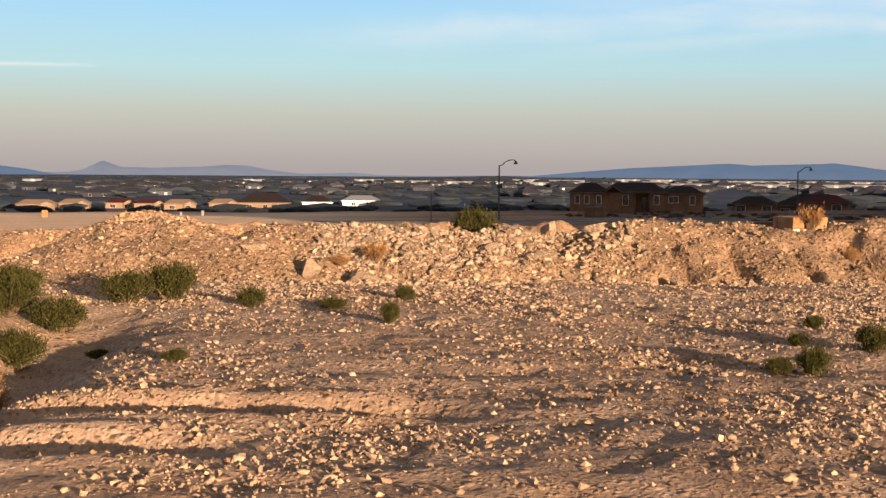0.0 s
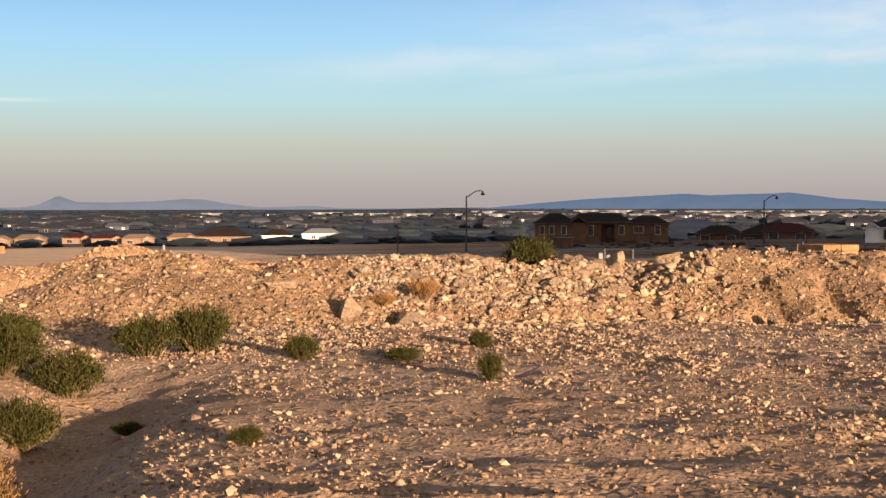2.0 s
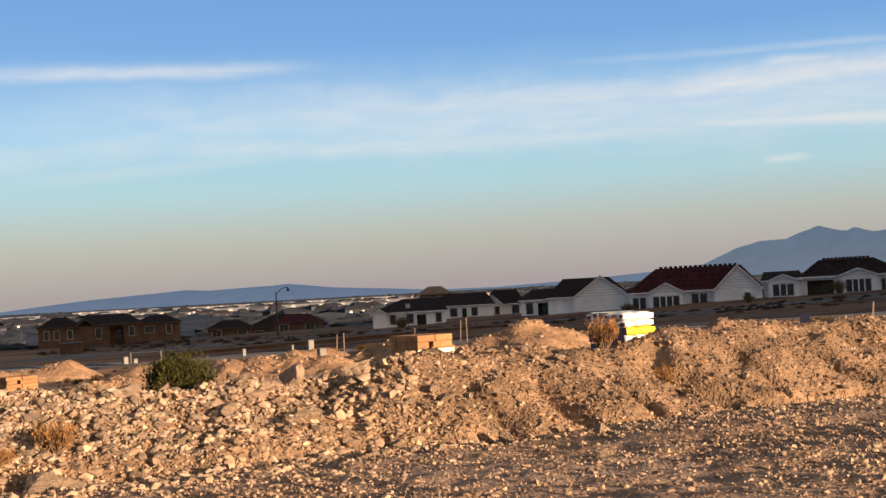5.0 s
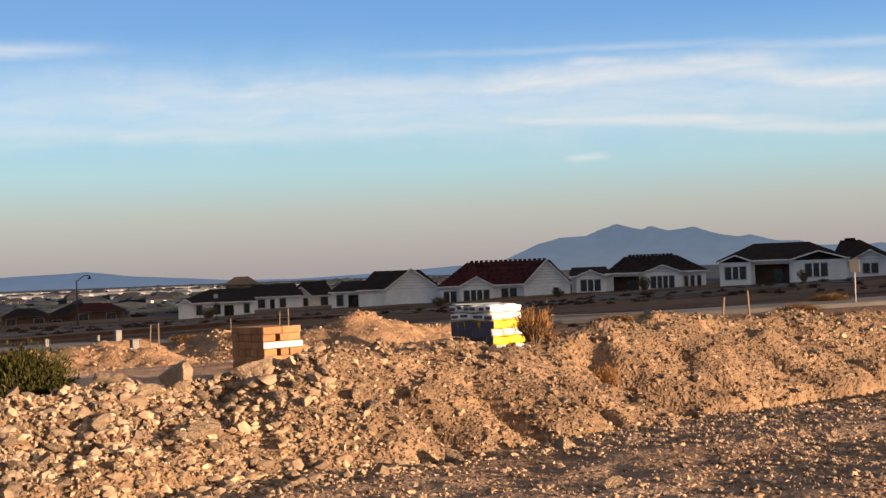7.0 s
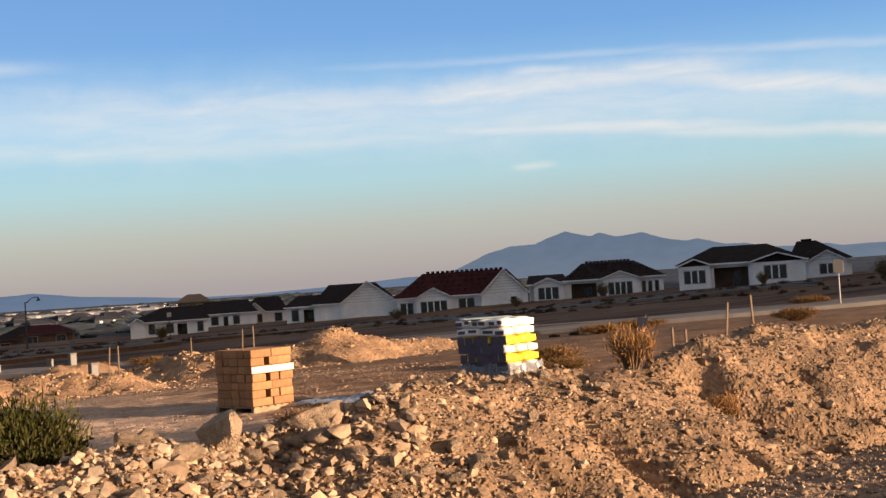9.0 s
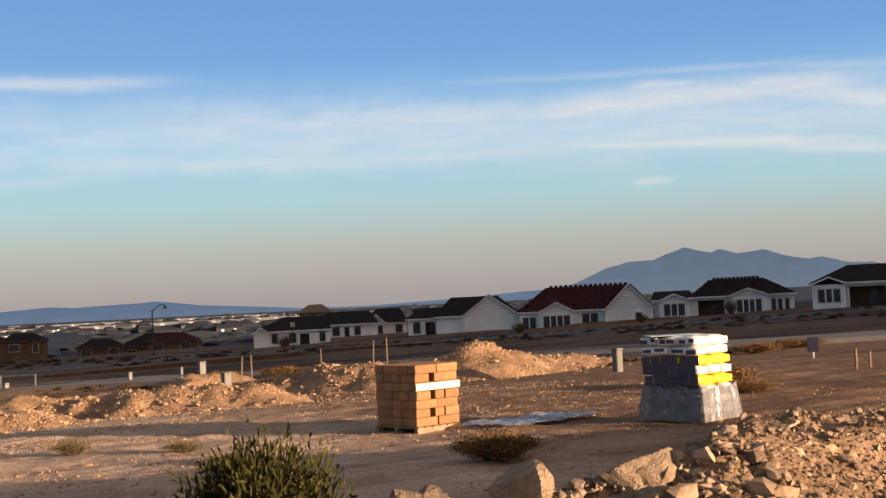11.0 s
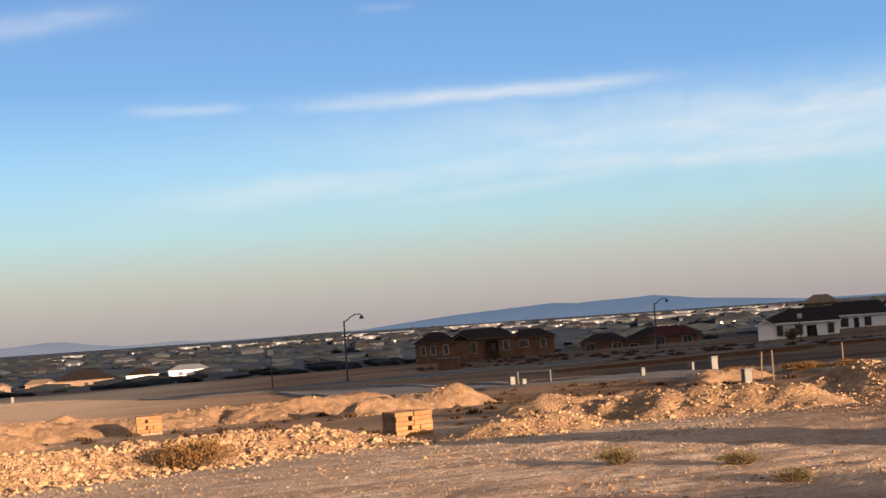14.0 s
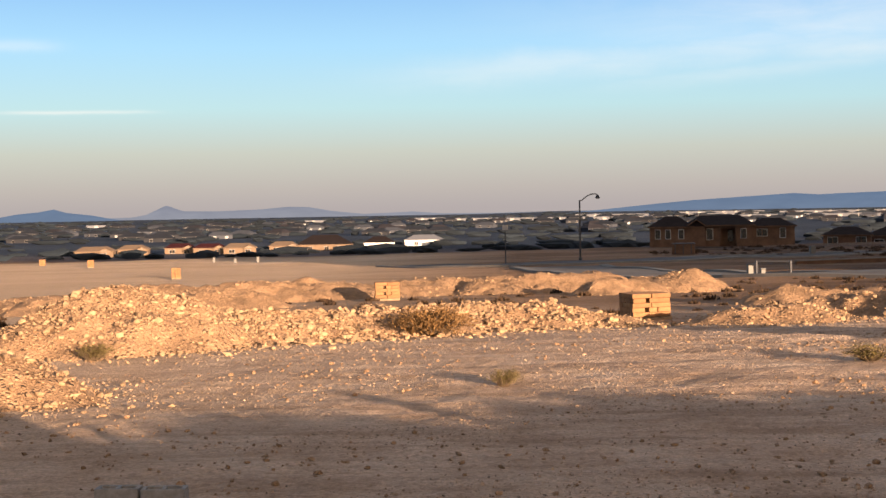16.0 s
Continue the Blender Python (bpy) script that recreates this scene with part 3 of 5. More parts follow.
for rname, pts, half, seed in RIDGES:
    RIDGE_H[seed] = ridge(pts, half, seed)
    xs_, ys_ = [p[0] for p in pts], [p[1] for p in pts]
    heap(rname, min(xs_) - 4, max(xs_) + 4, min(ys_) - 4, max(ys_) + 4, 0.13 if seed == 1 else 0.2, RIDGE_H[seed], "low heap of dumped tan dirt and broken rock", M_HEAP)


def full_z(x, y):
    """The top of whatever earth lies at x, y."""
    z = ground_z(x, y)
    best = np.maximum(berm_h(x, y) - 0.05, 0)
    return z + np.where((np.asarray(y) > 16.5) & (np.asarray(y) < 28.5), best, 0)


# a foothill behind the camera, out of every view, that keeps the low sun off the far houses
def build_foothill():
    n, m_ = 40, 12
    verts, faces = [], []
    for i in range(n + 1):
        s = i / n
        cx_, cy_ = 112 + 960 * s, -24 + 440 * s
        top = 50 * min(1, (s + 0.008) / 0.04) + 8 * math.sin(9 * s) + 3 * math.sin(31 * s)
        for j in range(m_ + 1):
            u = j / m_ * 2 - 1
            verts.append((cx_ + 0.43 * 70 * u, cy_ - 0.9 * 70 * u, -8 + (top + 8) * (1 - abs(u)) ** 0.9))
    for i in range(n):
        for j in range(m_):
            a = i * (m_ + 1) + j
            faces.append((a, a + m_ + 1, a + m_ + 2, a + 1))
    ob = new("foothill", mesh_of("foothill", verts, faces, M_GROUND, True))
    tagged(ob, "bare desert foothill behind the building lots", "hill", kind="structure")


build_foothill()


# ---- distant ridges ----
def range_of(name, points, radius, mat, label, rugged=0.05, seed=1):
    """A ridge line given by bearing to the right of +y in degrees and height in metres; it has a sloping face and a back."""
    az = np.linspace(points[0][0], points[-1][0], 260)
    hh = np.interp(az, [p[0] for p in points], [p[1] for p in points])
    hh = hh + (fbm(az * 3.0 + seed * 7, az * 0 + seed, 4) - 0.5) * rugged * np.clip(hh, 0, 80)
    verts, faces = [], []
    for a, h in zip(np.radians(az), hh):
        s, c = math.sin(a), math.cos(a)
        verts += [((radius - 160) * s, (radius - 160) * c, -22), (radius * s, radius * c, float(h)), ((radius + 150) * s, (radius + 150) * c, -22)]
    for i in range(len(az) - 1):
        a = i * 3
        faces += [(a, a + 3, a + 4, a + 1), (a + 1, a + 4, a + 5, a + 2)]
    ob = new(name, mesh_of(name, verts, faces, mat, True))
    return tagged(ob, label, "mountain range", kind="structure")


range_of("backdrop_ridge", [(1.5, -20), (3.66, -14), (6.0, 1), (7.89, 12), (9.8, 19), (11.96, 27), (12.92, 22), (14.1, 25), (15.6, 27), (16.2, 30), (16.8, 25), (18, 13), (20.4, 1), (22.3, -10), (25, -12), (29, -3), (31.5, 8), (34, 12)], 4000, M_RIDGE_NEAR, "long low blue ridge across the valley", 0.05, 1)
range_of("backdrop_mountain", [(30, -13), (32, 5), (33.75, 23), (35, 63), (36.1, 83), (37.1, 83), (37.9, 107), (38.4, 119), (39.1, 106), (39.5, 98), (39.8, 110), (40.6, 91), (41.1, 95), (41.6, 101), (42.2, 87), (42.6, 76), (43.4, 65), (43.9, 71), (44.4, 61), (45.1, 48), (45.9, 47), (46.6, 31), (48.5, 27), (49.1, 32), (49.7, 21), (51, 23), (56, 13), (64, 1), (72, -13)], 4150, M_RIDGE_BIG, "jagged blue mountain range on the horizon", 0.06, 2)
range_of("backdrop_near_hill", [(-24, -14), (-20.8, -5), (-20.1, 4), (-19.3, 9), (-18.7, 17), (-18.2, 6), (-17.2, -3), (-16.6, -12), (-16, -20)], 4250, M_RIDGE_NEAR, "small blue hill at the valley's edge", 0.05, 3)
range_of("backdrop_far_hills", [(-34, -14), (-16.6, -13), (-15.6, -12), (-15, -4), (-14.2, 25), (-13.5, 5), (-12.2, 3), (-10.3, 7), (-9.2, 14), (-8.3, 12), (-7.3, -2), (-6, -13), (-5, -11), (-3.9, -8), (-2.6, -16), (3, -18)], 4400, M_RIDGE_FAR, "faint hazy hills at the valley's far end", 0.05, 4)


# ---- stones ----
def rock_shape(seed, subdiv=1, squash=0.7):
    bm = bmesh.new()
    bmesh.ops.create_icosphere(bm, subdivisions=subdiv, radius=1.0)
    r = np.random.default_rng(seed)
    cuts = [(Vector(r.normal(size=3)).normalized(), 0.38 + 0.38 * r.random()) for _ in range(11)]
    sx, sy = 0.75 + 0.5 * r.random(), 0.75 + 0.5 * r.random()
    for v in bm.verts:
        p = v.co.copy()
        for n_, d in cuts:
            k = p.dot(n_) - d
            if k > 0:
                p -= n_ * k
        p *= 1.22 * (0.97 + 0.06 * r.random())
        v.co = Vector((p.x * sx, p.y * sy, p.z * squash))
    return bm


def rock_arrays(seed, squash):
    # 20 faces are enough for a pebble
    bm = bmesh.new()
    bmesh.ops.create_icosphere(bm, subdivisions=1, radius=1.0)
    r = np.random.default_rng(seed)
    v = np.array([p.co[:] for p in bm.verts]) * r.uniform(0.55, 1.25, (len(bm.verts), 1)) * np.array([r.uniform(0.9, 1.5), r.uniform(0.6, 1.0), r.uniform(0.6, 1.1)])
    v[:, 2] *= squash
    f = np.array([[q.index for q in p.verts] for p in bm.faces])
    bm.free()
    return v, f


PEBBLES = [rock_arrays(100 + k, 0.75) for k in range(14)]


def chip(seed):
    r = np.random.default_rng(seed)
    v = np.array([(1, 0, 0), (-1, 0, 0), (0, 1, 0), (0, -1, 0), (0, 0, 1), (0, 0, -1)], float)
    v = v * r.uniform(0.6, 1.3, (6, 1)) * np.array([r.uniform(0.9, 1.5), r.uniform(0.6, 1.0), r.uniform(0.5, 0.9)]) + r.normal(0, 0.18, (6, 3))
    f = np.array([(0, 2, 4), (2, 1, 4), (1, 3, 4), (3, 0, 4), (2, 0, 5), (1, 2, 5), (3, 1, 5), (0, 3, 5)])
    return v, f


CHIPS = [chip(500 + k) for k in range(16)]


def scatter(name, xs, ys, zs, sizes, mat, label):
    vs, fs, off = [], [], 0
    kind = np.where(sizes > 0.026, rng.integers(0, len(PEBBLES), len(xs)), len(PEBBLES) + rng.integers(0, len(CHIPS), len(xs)))
    spin = rng.uniform(0, math.tau, len(xs))
    tip = rng.normal(0, 0.5, len(xs))
    for k, (v, f) in enumerate(PEBBLES + CHIPS):
        pick = np.where(kind == k)[0]
        if not len(pick):
            continue
        c, s = np.cos(spin[pick])[:, None], np.sin(spin[pick])[:, None]
        ct, st = np.cos(tip[pick])[:, None], np.sin(tip[pick])[:, None]
        y1 = v[None, :, 1] * ct - v[None, :, 2] * st
        z1 = v[None, :, 1] * st + v[None, :, 2] * ct
        x1 = v[None, :, 0] + 0 * z1
        P = np.stack([x1 * c - y1 * s, x1 * s + y1 * c, z1], -1) * sizes[pick][:, None, None]
        P += np.stack([xs[pick], ys[pick], zs[pick] + 0.25 * sizes[pick]], -1)[:, None]
        F = f[None] + (off + np.arange(len(pick)) * len(v))[:, None, None]
        off += len(pick) * len(v)
        vs.append(P.reshape(-1, 3))
        fs.append(F.reshape(-1, 3))
    ob = new(name, np_mesh(name, np.concatenate(vs), np.concatenate(fs), mat))
    return tagged(ob, label, "stones", kind="stuff")


def sizes_of(n, lo, hi, power=2.6):
    return lo * (1 - rng.random(n) * (1 - (lo / hi) ** power)) ** (-1 / power)


def strewn_lot(n):
    x, y = rng.uniform(-8, 15, n * 4), rng.uniform(5.5, 22.5, n * 4)
    seen = (x > -0.36 * y - 1.2) & ((x < 0.36 * y + 1) | (x < 1.3 * (y - 8)))
    x, y = x[seen][:n * 2], y[seen][:n * 2]
    dens = fbm(x * 0.9 + 3, y * 0.9, 4)
    keep = rng.random(len(x)) < np.where((x > 1.5) & (y > 12), np.clip((dens - 0.28) * 3.2, 0.3, 1) * np.interp(x, [1.5, 3.5, 6.0], [0.35, 0.45, 1.0]), np.clip((dens - 0.36) * 3.2, 0.1, 1))
    keep &= ~((x < 0) & (x > -3) & (y > 11) & (y < 15.5) & (rng.random(len(x)) < 0.5))
    for y0, slope, x_end in ((8.75, 0.02, 0.3), (7.55, 0.03, -1.0)):
        keep &= ~((np.abs(y - y0 - slope * x) < 0.2) & (x < x_end) & (rng.random(len(x)) < 0.9))
    keep &= ~((x < -3.05) & (x > -3.9) & (y < 15) & (rng.random(len(x)) < 0.85))
    keep &= berm_h(x, y) < 0.12
    keep &= y < crest_y(x)
    x, y = x[keep][:n], y[keep][:n]
    return x, y, full_z(x, y), sizes_of(len(x), 0.007, 0.033, 1.9) * np.where((x > 2.5) & (y > 13), 1.12, 1.0)


def strewn_berm(n):
    x = rng.uniform(-9, 17, n)
    d = rng.uniform(-2.2, 0.8, n)
    y = crest_y(x) + d
    rub = np.clip(fbm(x * 0.7 + 11, y * 0.7, 3) * 2.2 - 0.6, 0.15, 1)
    rub = np.where((x > -1.8) & (x < 2.9), np.maximum(rub, 0.85), rub * np.where(x > 3, 0.6, 0.75))
    keep = rng.random(n) < rub
    x, y = x[keep], y[keep]
    s = sizes_of(len(x), 0.009, 0.06, 2.1) * np.where((x > -1.5) & (x < 2.9), 1.25, 0.8)
    stained = x > 3.2 + 1.35 * (y - 20.8)
    return [(x[p], y[p], full_z(x[p], y[p]), s[p]) for p in (stained, ~stained)]


scatter("lot_gravel", *strewn_lot(95000), M_RUBBLE, "broken pale caliche gravel strewn over dirt")
stained_, pale_ = strewn_berm(68000)
scatter("mound_gravel", *stained_, M_ORANGE_STONE, "small dirt-stained stones bedded in the orange mound")
scatter("berm_gravel", *pale_, M_RUBBLE, "broken pale rubble bedded in the dirt bank")
def clods(name, x, y, lo, hi, mat, label):
    scatter(name, x, y, full_z(x, y), sizes_of(len(x), lo, hi, 2.2), mat, label)


x_ = rng.uniform(-8, 16, 5000)
clods("bank_clods", x_, crest_y(x_) + rng.uniform(-1.75, 0.4, 5000), 0.012, 0.05, M_BERM, "lumps of orange dirt on the bank")
x_, y_ = rng.uniform(-3, 12, 9000), rng.uniform(7, 18.3, 9000)
pick_ = (fbm(x_ * 0.8, y_ * 1.6, 3) > 0.5) & (x_ < 0.36 * y_ + 2)
clods("lot_clods", x_[pick_], y_[pick_], 0.012, 0.032, M_BERM, "lumps of dirt on the stony lot")
x_, y_ = rng.uniform(-13, 20, 11000), rng.uniform(25, 58, 11000)
pick_ = fbm(x_ * 0.25 + 4, y_ * 0.5, 3) > 0.5
clods("far_lot_clods", x_[pick_], y_[pick_], 0.015, 0.055, M_HEAP, "lumps of dirt on the lot beyond the bank")
x_ = rng.uniform(-1.9, 3.0, 4500)
y_ = crest_y(x_) + rng.uniform(-1.2, 0.7, 4500)
pick_ = (x_ < 3.2 + 1.35 * (y_ - 20.8)) & (fbm(x_ * 1.5, y_ * 1.5 + 8, 3) > 0.42)
clods("rubble_stones", x_[pick_], y_[pick_], 0.018, 0.06, M_CREAM, "broken cream rubble packed along the bank's crest")
for rname, pts, half, seed in RIDGES:
    P_ = np.array(pts)
    count = 1600 if seed == 5 else 260 if seed > 19 else 13000 if seed == 1 else 500 * len(pts)
    seg = rng.integers(0, len(P_) - 1, count)
    s_ = rng.random(count)
    x_ = P_[seg, 0] + s_ * (P_[seg + 1, 0] - P_[seg, 0]) + rng.normal(0, half * 0.7, count)
    y_ = P_[seg, 1] + s_ * (P_[seg + 1, 1] - P_[seg, 1]) + rng.normal(0, half * 0.7, count)
    z_ = ground_z(x_, y_) + np.maximum(RIDGE_H[seed](x_, y_) - 0.05, 0)
    scatter("heap_rubble", x_, y_, z_, sizes_of(count, 0.018, 0.10, 2.1) * np.where((seed == 1) & (x_ > -7.6), 1.35, 1.0), M_PALE, "pale broken rock lying on a dirt heap")
x_, y_ = rng.uniform(-13, 20, 60000), 25 + 29 * rng.random(60000)
pick_ = rng.random(60000) < np.clip((fbm(x_ * 0.3, y_ * 0.6 + 3, 4) - 0.42) * 5, 0.04, 1)
x_, y_ = x_[pick_], y_[pick_]
scatter("far_lot_gravel", x_, y_, ground_z(x_, y_), sizes_of(len(x_), 0.008, 0.034, 2.4), M_LOTSTONE, "scattered pale gravel on the lot beyond the bank")


ROCK_MESHES = []
for k in range(10):
    bm = rock_shape(300 + k, 3, 0.75)
    me = bpy.data.meshes.new("boulder")
    bm.to_mesh(me)
    bm.free()
    me.materials.append(M_ROCK)
    ROCK_MESHES.append(me)


def boulder(x, y, size, label, tall=1.0, k=0, rz=0.0, lift=0.3, name="boulder", wide=1.0):
    ob = new(name, ROCK_MESHES[k % 10])
    z = float(full_z(np.array([x]), np.array([y]))[0])
    ob.matrix_world = pose(x, y, z + lift * size * tall, 0, 0, rz) @ Matrix.Diagonal((size * wide, size, size * tall, 1))
    return tagged(ob, label, "rock", "loose rocks")


boulder(-1.82, 18.66, 0.19, "large tan boulder leaning on the dirt bank", 1.0, 0, 20)
boulder(-1.10, 18.42, 0.22, "flat tan slab at the foot of the bank", 0.55, 1, 5, lift=0.7, wide=1.4)
boulder(-2.72, 19.15, 0.15, "pale rock sticking out of the bank", 0.75, 2, 0, wide=1.2)
boulder(1.60, 20.45, 0.18, "big cream boulder on the bank's crest", 1.15, 3, 40)
boulder(2.35, 20.5, 0.16, "rounded pale boulder on the bank's crest", 0.8, 4, 10, wide=1.2)
boulder(0.72, 19.75, 0.15, "pale angular rock on the crest", 0.6, 5, 70, wide=1.4)
boulder(0.98, 20.35, 0.11, "pale angular rock on the crest", 0.8, 6, 30)
boulder(2.2, 20.25, 0.11, "pale angular rock on the crest", 0.7, 7, 130)
boulder(1.25, 20.2, 0.10, "pale angular rock on the crest", 0.9, 8, 160)
boulder(-0.2, 20.05, 0.16, "pale angular rock on the crest", 0.8, 9, 60)
boulder(1.5, 19.55, 0.15, "tan rock half buried in the slope", 0.8, 2, 200)
boulder(-0.35, 18.6, 0.10, "small tan rock at the foot of the bank", 0.9, 3, 250)
boulder(3.25, 16.84, 0.07, "small pale stone on the stony lot", 0.9, 5, 0)
boulder(3.3, 18.9, 0.10, "grey stone in an erosion gully", 1.2, 6, 0)
boulder(4.35, 18.9, 0.10, "grey stone at the foot of the bank", 0.9, 1, 0)
for k in range(110):
    bx = rng.uniform(-1.6, 2.9)
    by = float(crest_y(np.array(bx))) + rng.uniform(-1.2, 0.45)
    boulder(bx, by, rng.uniform(0.035, 0.085), "broken pale rock in the rubble of the bank", rng.uniform(0.6, 1), k, rng.uniform(0, 360))
for k in range(110):
    bx = rng.uniform(-7, 14)
    by = float(crest_y(np.array(bx))) + rng.uniform(-1.7, 0.3)
    boulder(bx, by, rng.uniform(0.035, 0.085), "broken tan rock in the dirt bank", rng.uniform(0.6, 1), k, rng.uniform(0, 360))


# ---- plants ----
def bush_meshes(seed, r, h, n_stem, n_leaf, leaf, mat, lean=0.0, upright=0.6):
    q = np.random.default_rng(seed)
    stems = bmesh.new()
    tips = []
    for _ in range(n_stem):
        a, k = q.uniform(0, math.tau), q.uniform(0.05, 1) ** 0.6
        top = Vector((math.cos(a) * r * k, math.sin(a) * r * k, h * q.uniform(0.55, 1.0) * (1 - 0.35 * k * k)))
        root = Vector((math.cos(a), math.sin(a), 0)) * r * 0.18 * k
        mid = root.lerp(top, 0.5) + Vector((0, 0, h * 0.12))
        prism(stems, root, mid, 0.012 * h / 0.4, 0.008 * h / 0.4, 4)
        prism(stems, mid, top, 0.008 * h / 0.4, 0.002, 4)
        tips.append((root, mid, top))
    vs, fs = [], []
    for i in range(n_leaf):
        root, mid, top = tips[q.integers(0, len(tips))]
        s = q.uniform(0.15, 1.0) ** 0.8
        p = root.lerp(mid, s * 2) if s < 0.5 else mid.lerp(top, s * 2 - 1)
        p = p + Vector(q.normal(0, 1, 3)) * r * 0.10
        p.z = max(p.z, 0.01)
        d = (Vector(q.normal(0, 0.6, 3)) + Vector((p.x, p.y, 0)) * 0.8 / r + Vector((0, 0, upright))).normalized()
        side = d.cross(Vector(q.normal(0, 1, 3))).normalized()
        L, w = leaf * q.uniform(0.6, 1.4), leaf * q.uniform(0.10, 0.19)
        b = len(vs)
        vs += [p, p + d * L * 0.5 + side * w, p + d * L, p + d * L * 0.5 - side * w]
        fs.append((b, b + 1, b + 2, b + 3))
    me = bpy.data.meshes.new("twigs")
    stems.to_mesh(me)
    stems.free()
    me.materials.append(M_TWIG)
    return me, mesh_of("foliage", vs, fs, mat)


BUSHES = {
    "green": [bush_meshes(s, 1.0, 1.0, 110, 10000, 0.10, M_LEAF, upright=1.1) for s in (1, 2, 3)],
    "dry": [bush_meshes(s, 1.0, 1.0, 120, 6000, 0.10, M_DRY, upright=1.1) for s in (4, 5)],
    "rust": [bush_meshes(s, 1.0, 1.0, 150, 1700, 0.12, M_RUST, upright=1.8) for s in (8, 9)],
    "weed": [bush_meshes(s, 1.0, 1.0, 60, 1500, 0.11, M_WEED, upright=1.4) for s in (6, 7)],
}


def bush(x, y, r, h, kind, k, label, z=None):
    z = float(full_z(np.array([x]), np.array([y]))[0]) if z is None else z
    ob = thing("bush" if kind == "green" else "dry_bush", pose(x, y, z - 0.015, 0, 0, (k * 77) % 360), label, "bush", "desert scrub")
    tw, fo = BUSHES[kind][k % len(BUSHES[kind])]
    for nm, me in (("stem", tw), ("foliage", fo)):
        p = part(nm, me, None, ob)
        p.scale = (r, r, h)
    return ob


GREEN = [(-4.97, 15.51, .36, .30), (-4.45, 13.7, .34, .42), (-4.75, 14.6, .36, .40), (-3.9, 13.55, .31, .38), (-3.61, 15.29, .32, .38), (-3.15, 15.52, .33, .47), (-2.15, 15.07, .18, .25), (-3.86, 12.1, .27, .36), (-4.5, 12.9, .26, .34), (-5.3, 13.9, .30, .36),
         (-1.22, 14.95, .17, .15), (-0.53, 13.43, .11, .24), (-0.45, 16.01, .13, .2), (-2.16, 10.78, .12, .12), (3.64, 13.11, .11, .15), (3.17, 11.91, .10, .14),
         (3.68, 11.42, .17, .25), (2.63, 10.41, .12, .15), (2.88, 10.35, .14, .25), (-3.16, 12.25, .12, .10)]
for k, (x, y, r, h) in enumerate(GREEN):
    bush(x, y, r, h, "green", k, "low dark green sagebrush growing in stony dirt")
bush(0.48, 20.75, 0.37, 0.54, "green", 1, "full green shrub growing on the bank's crest")
bush(-3.75, 10.45, 0.30, 0.34, "dry", 0, "straw-brown weed beside a washed gully")
bush(-3.42, 9.8, 0.26, 0.34, "dry", 1, "low straw-brown weed in stony dirt")
bush(-0.95, 19.0, 0.22, 0.28, "rust", 0, "rust-brown dry weed on the slope of the bank")
bush(-1.45, 18.85, 0.18, 0.16, "rust", 1, "rust-brown dry weed on the slope of the bank")
bush(5.9, 21.5, 0.24, 0.42, "rust", 0, "rust-brown dry weed on the bank's crest")
bush(6.35, 20.9, 0.16, 0.3, "rust", 1, "rust-brown dry weed in an erosion gully")
bush(8.6, 32.6, 0.75, 0.42, "dry", 0, "flat brown tumbleweed on the far lot")
bush(-3.6, 49.3, 1.0, 0.7, "dry", 1, "brown bush at the foot of a dirt heap")
bush(-5.6, 49.6, 0.7, 0.35, "weed", 2, "low sparse olive weed by a dirt heap")
bush(-1.95, 38.3, 0.32, 0.28, "weed", 0, "small sparse olive weed on bare dirt")
bush(5.75, 38.95, 0.5, 0.24, "weed", 1, "low straw weed on bare dirt")
bush(5.6, 36.4, 0.45, 0.2, "weed", 0, "low straw weed on bare dirt")
bush(-9.9, 43.6, 0.45, 0.35, "weed", 0, "small olive weed at the foot of a dirt heap")
bush(4.15, 40.6, 0.5, 0.3, "weed", 1, "sparse olive weed on bare dirt")
bush(13.2, 27.5, 0.6, 0.4, "dry", 1, "low straw weed behind the bank")
bush(15.5, 29.5, 0.7, 0.4, "dry", 0, "low straw weed behind the bank")
bush(20.0, 41.0, 1.0, 0.45, "dry", 1, "low brown scrub beside the dirt track")
bush(18.5, 38.5, 0.7, 0.35, "dry", 0, "low dull green scrub beside the dirt track")


def scrub_field(name, pts, size, per, mat, label):
    """Low brush that nobody could count: clumps of narrow blades."""
    q = np.random.default_rng(77)
    n = len(pts)
    c = np.repeat(pts, per, 0)
    r = size * np.repeat(q.uniform(0.5, 1.5, n), per)
    a, u = q.uniform(0, math.tau, n * per), q.random(n * per) ** 0.5
    base = np.stack([c[:, 0] + r * u * np.cos(a), c[:, 1] + r * u * np.sin(a), 0 * r], 1)
    base[:, 2] = ground_z(base[:, 0], base[:, 1]) - 0.02
    tall = r * q.uniform(0.4, 1.0, n * per) * (1.1 - 0.6 * u)
    tip = base + np.stack([q.normal(0, 0.3, n * per) * tall, q.normal(0, 0.3, n * per) * tall, tall], 1)
    b2 = q.uniform(0, math.tau, n * per)
    side = np.stack([np.cos(b2), np.sin(b2), 0 * b2], 1) * (r * 0.13)[:, None]
    mid = (base + tip) / 2
    v = np.stack([base, mid + side, tip, mid - side], 1).reshape(-1, 3)
    f = np.arange(n * per * 4).reshape(-1, 4)
    ob = new(name, np_mesh(name, v, f, mat))
    return tagged(ob, label, "scrub", kind="stuff")


M_BRUSH = material("brown_brush", (0.06, 0.034, 0.018), rough=0.9, vary=0.3, scale=0.5, fine=6, bump=0, island=0.4)
s_ = rng.random(400)
off_ = 8 + 24 * rng.random(400) ** 1.3
front = np.stack([160 - 112 * s_ - off_, 132 + 134 * s_ - off_], 1)
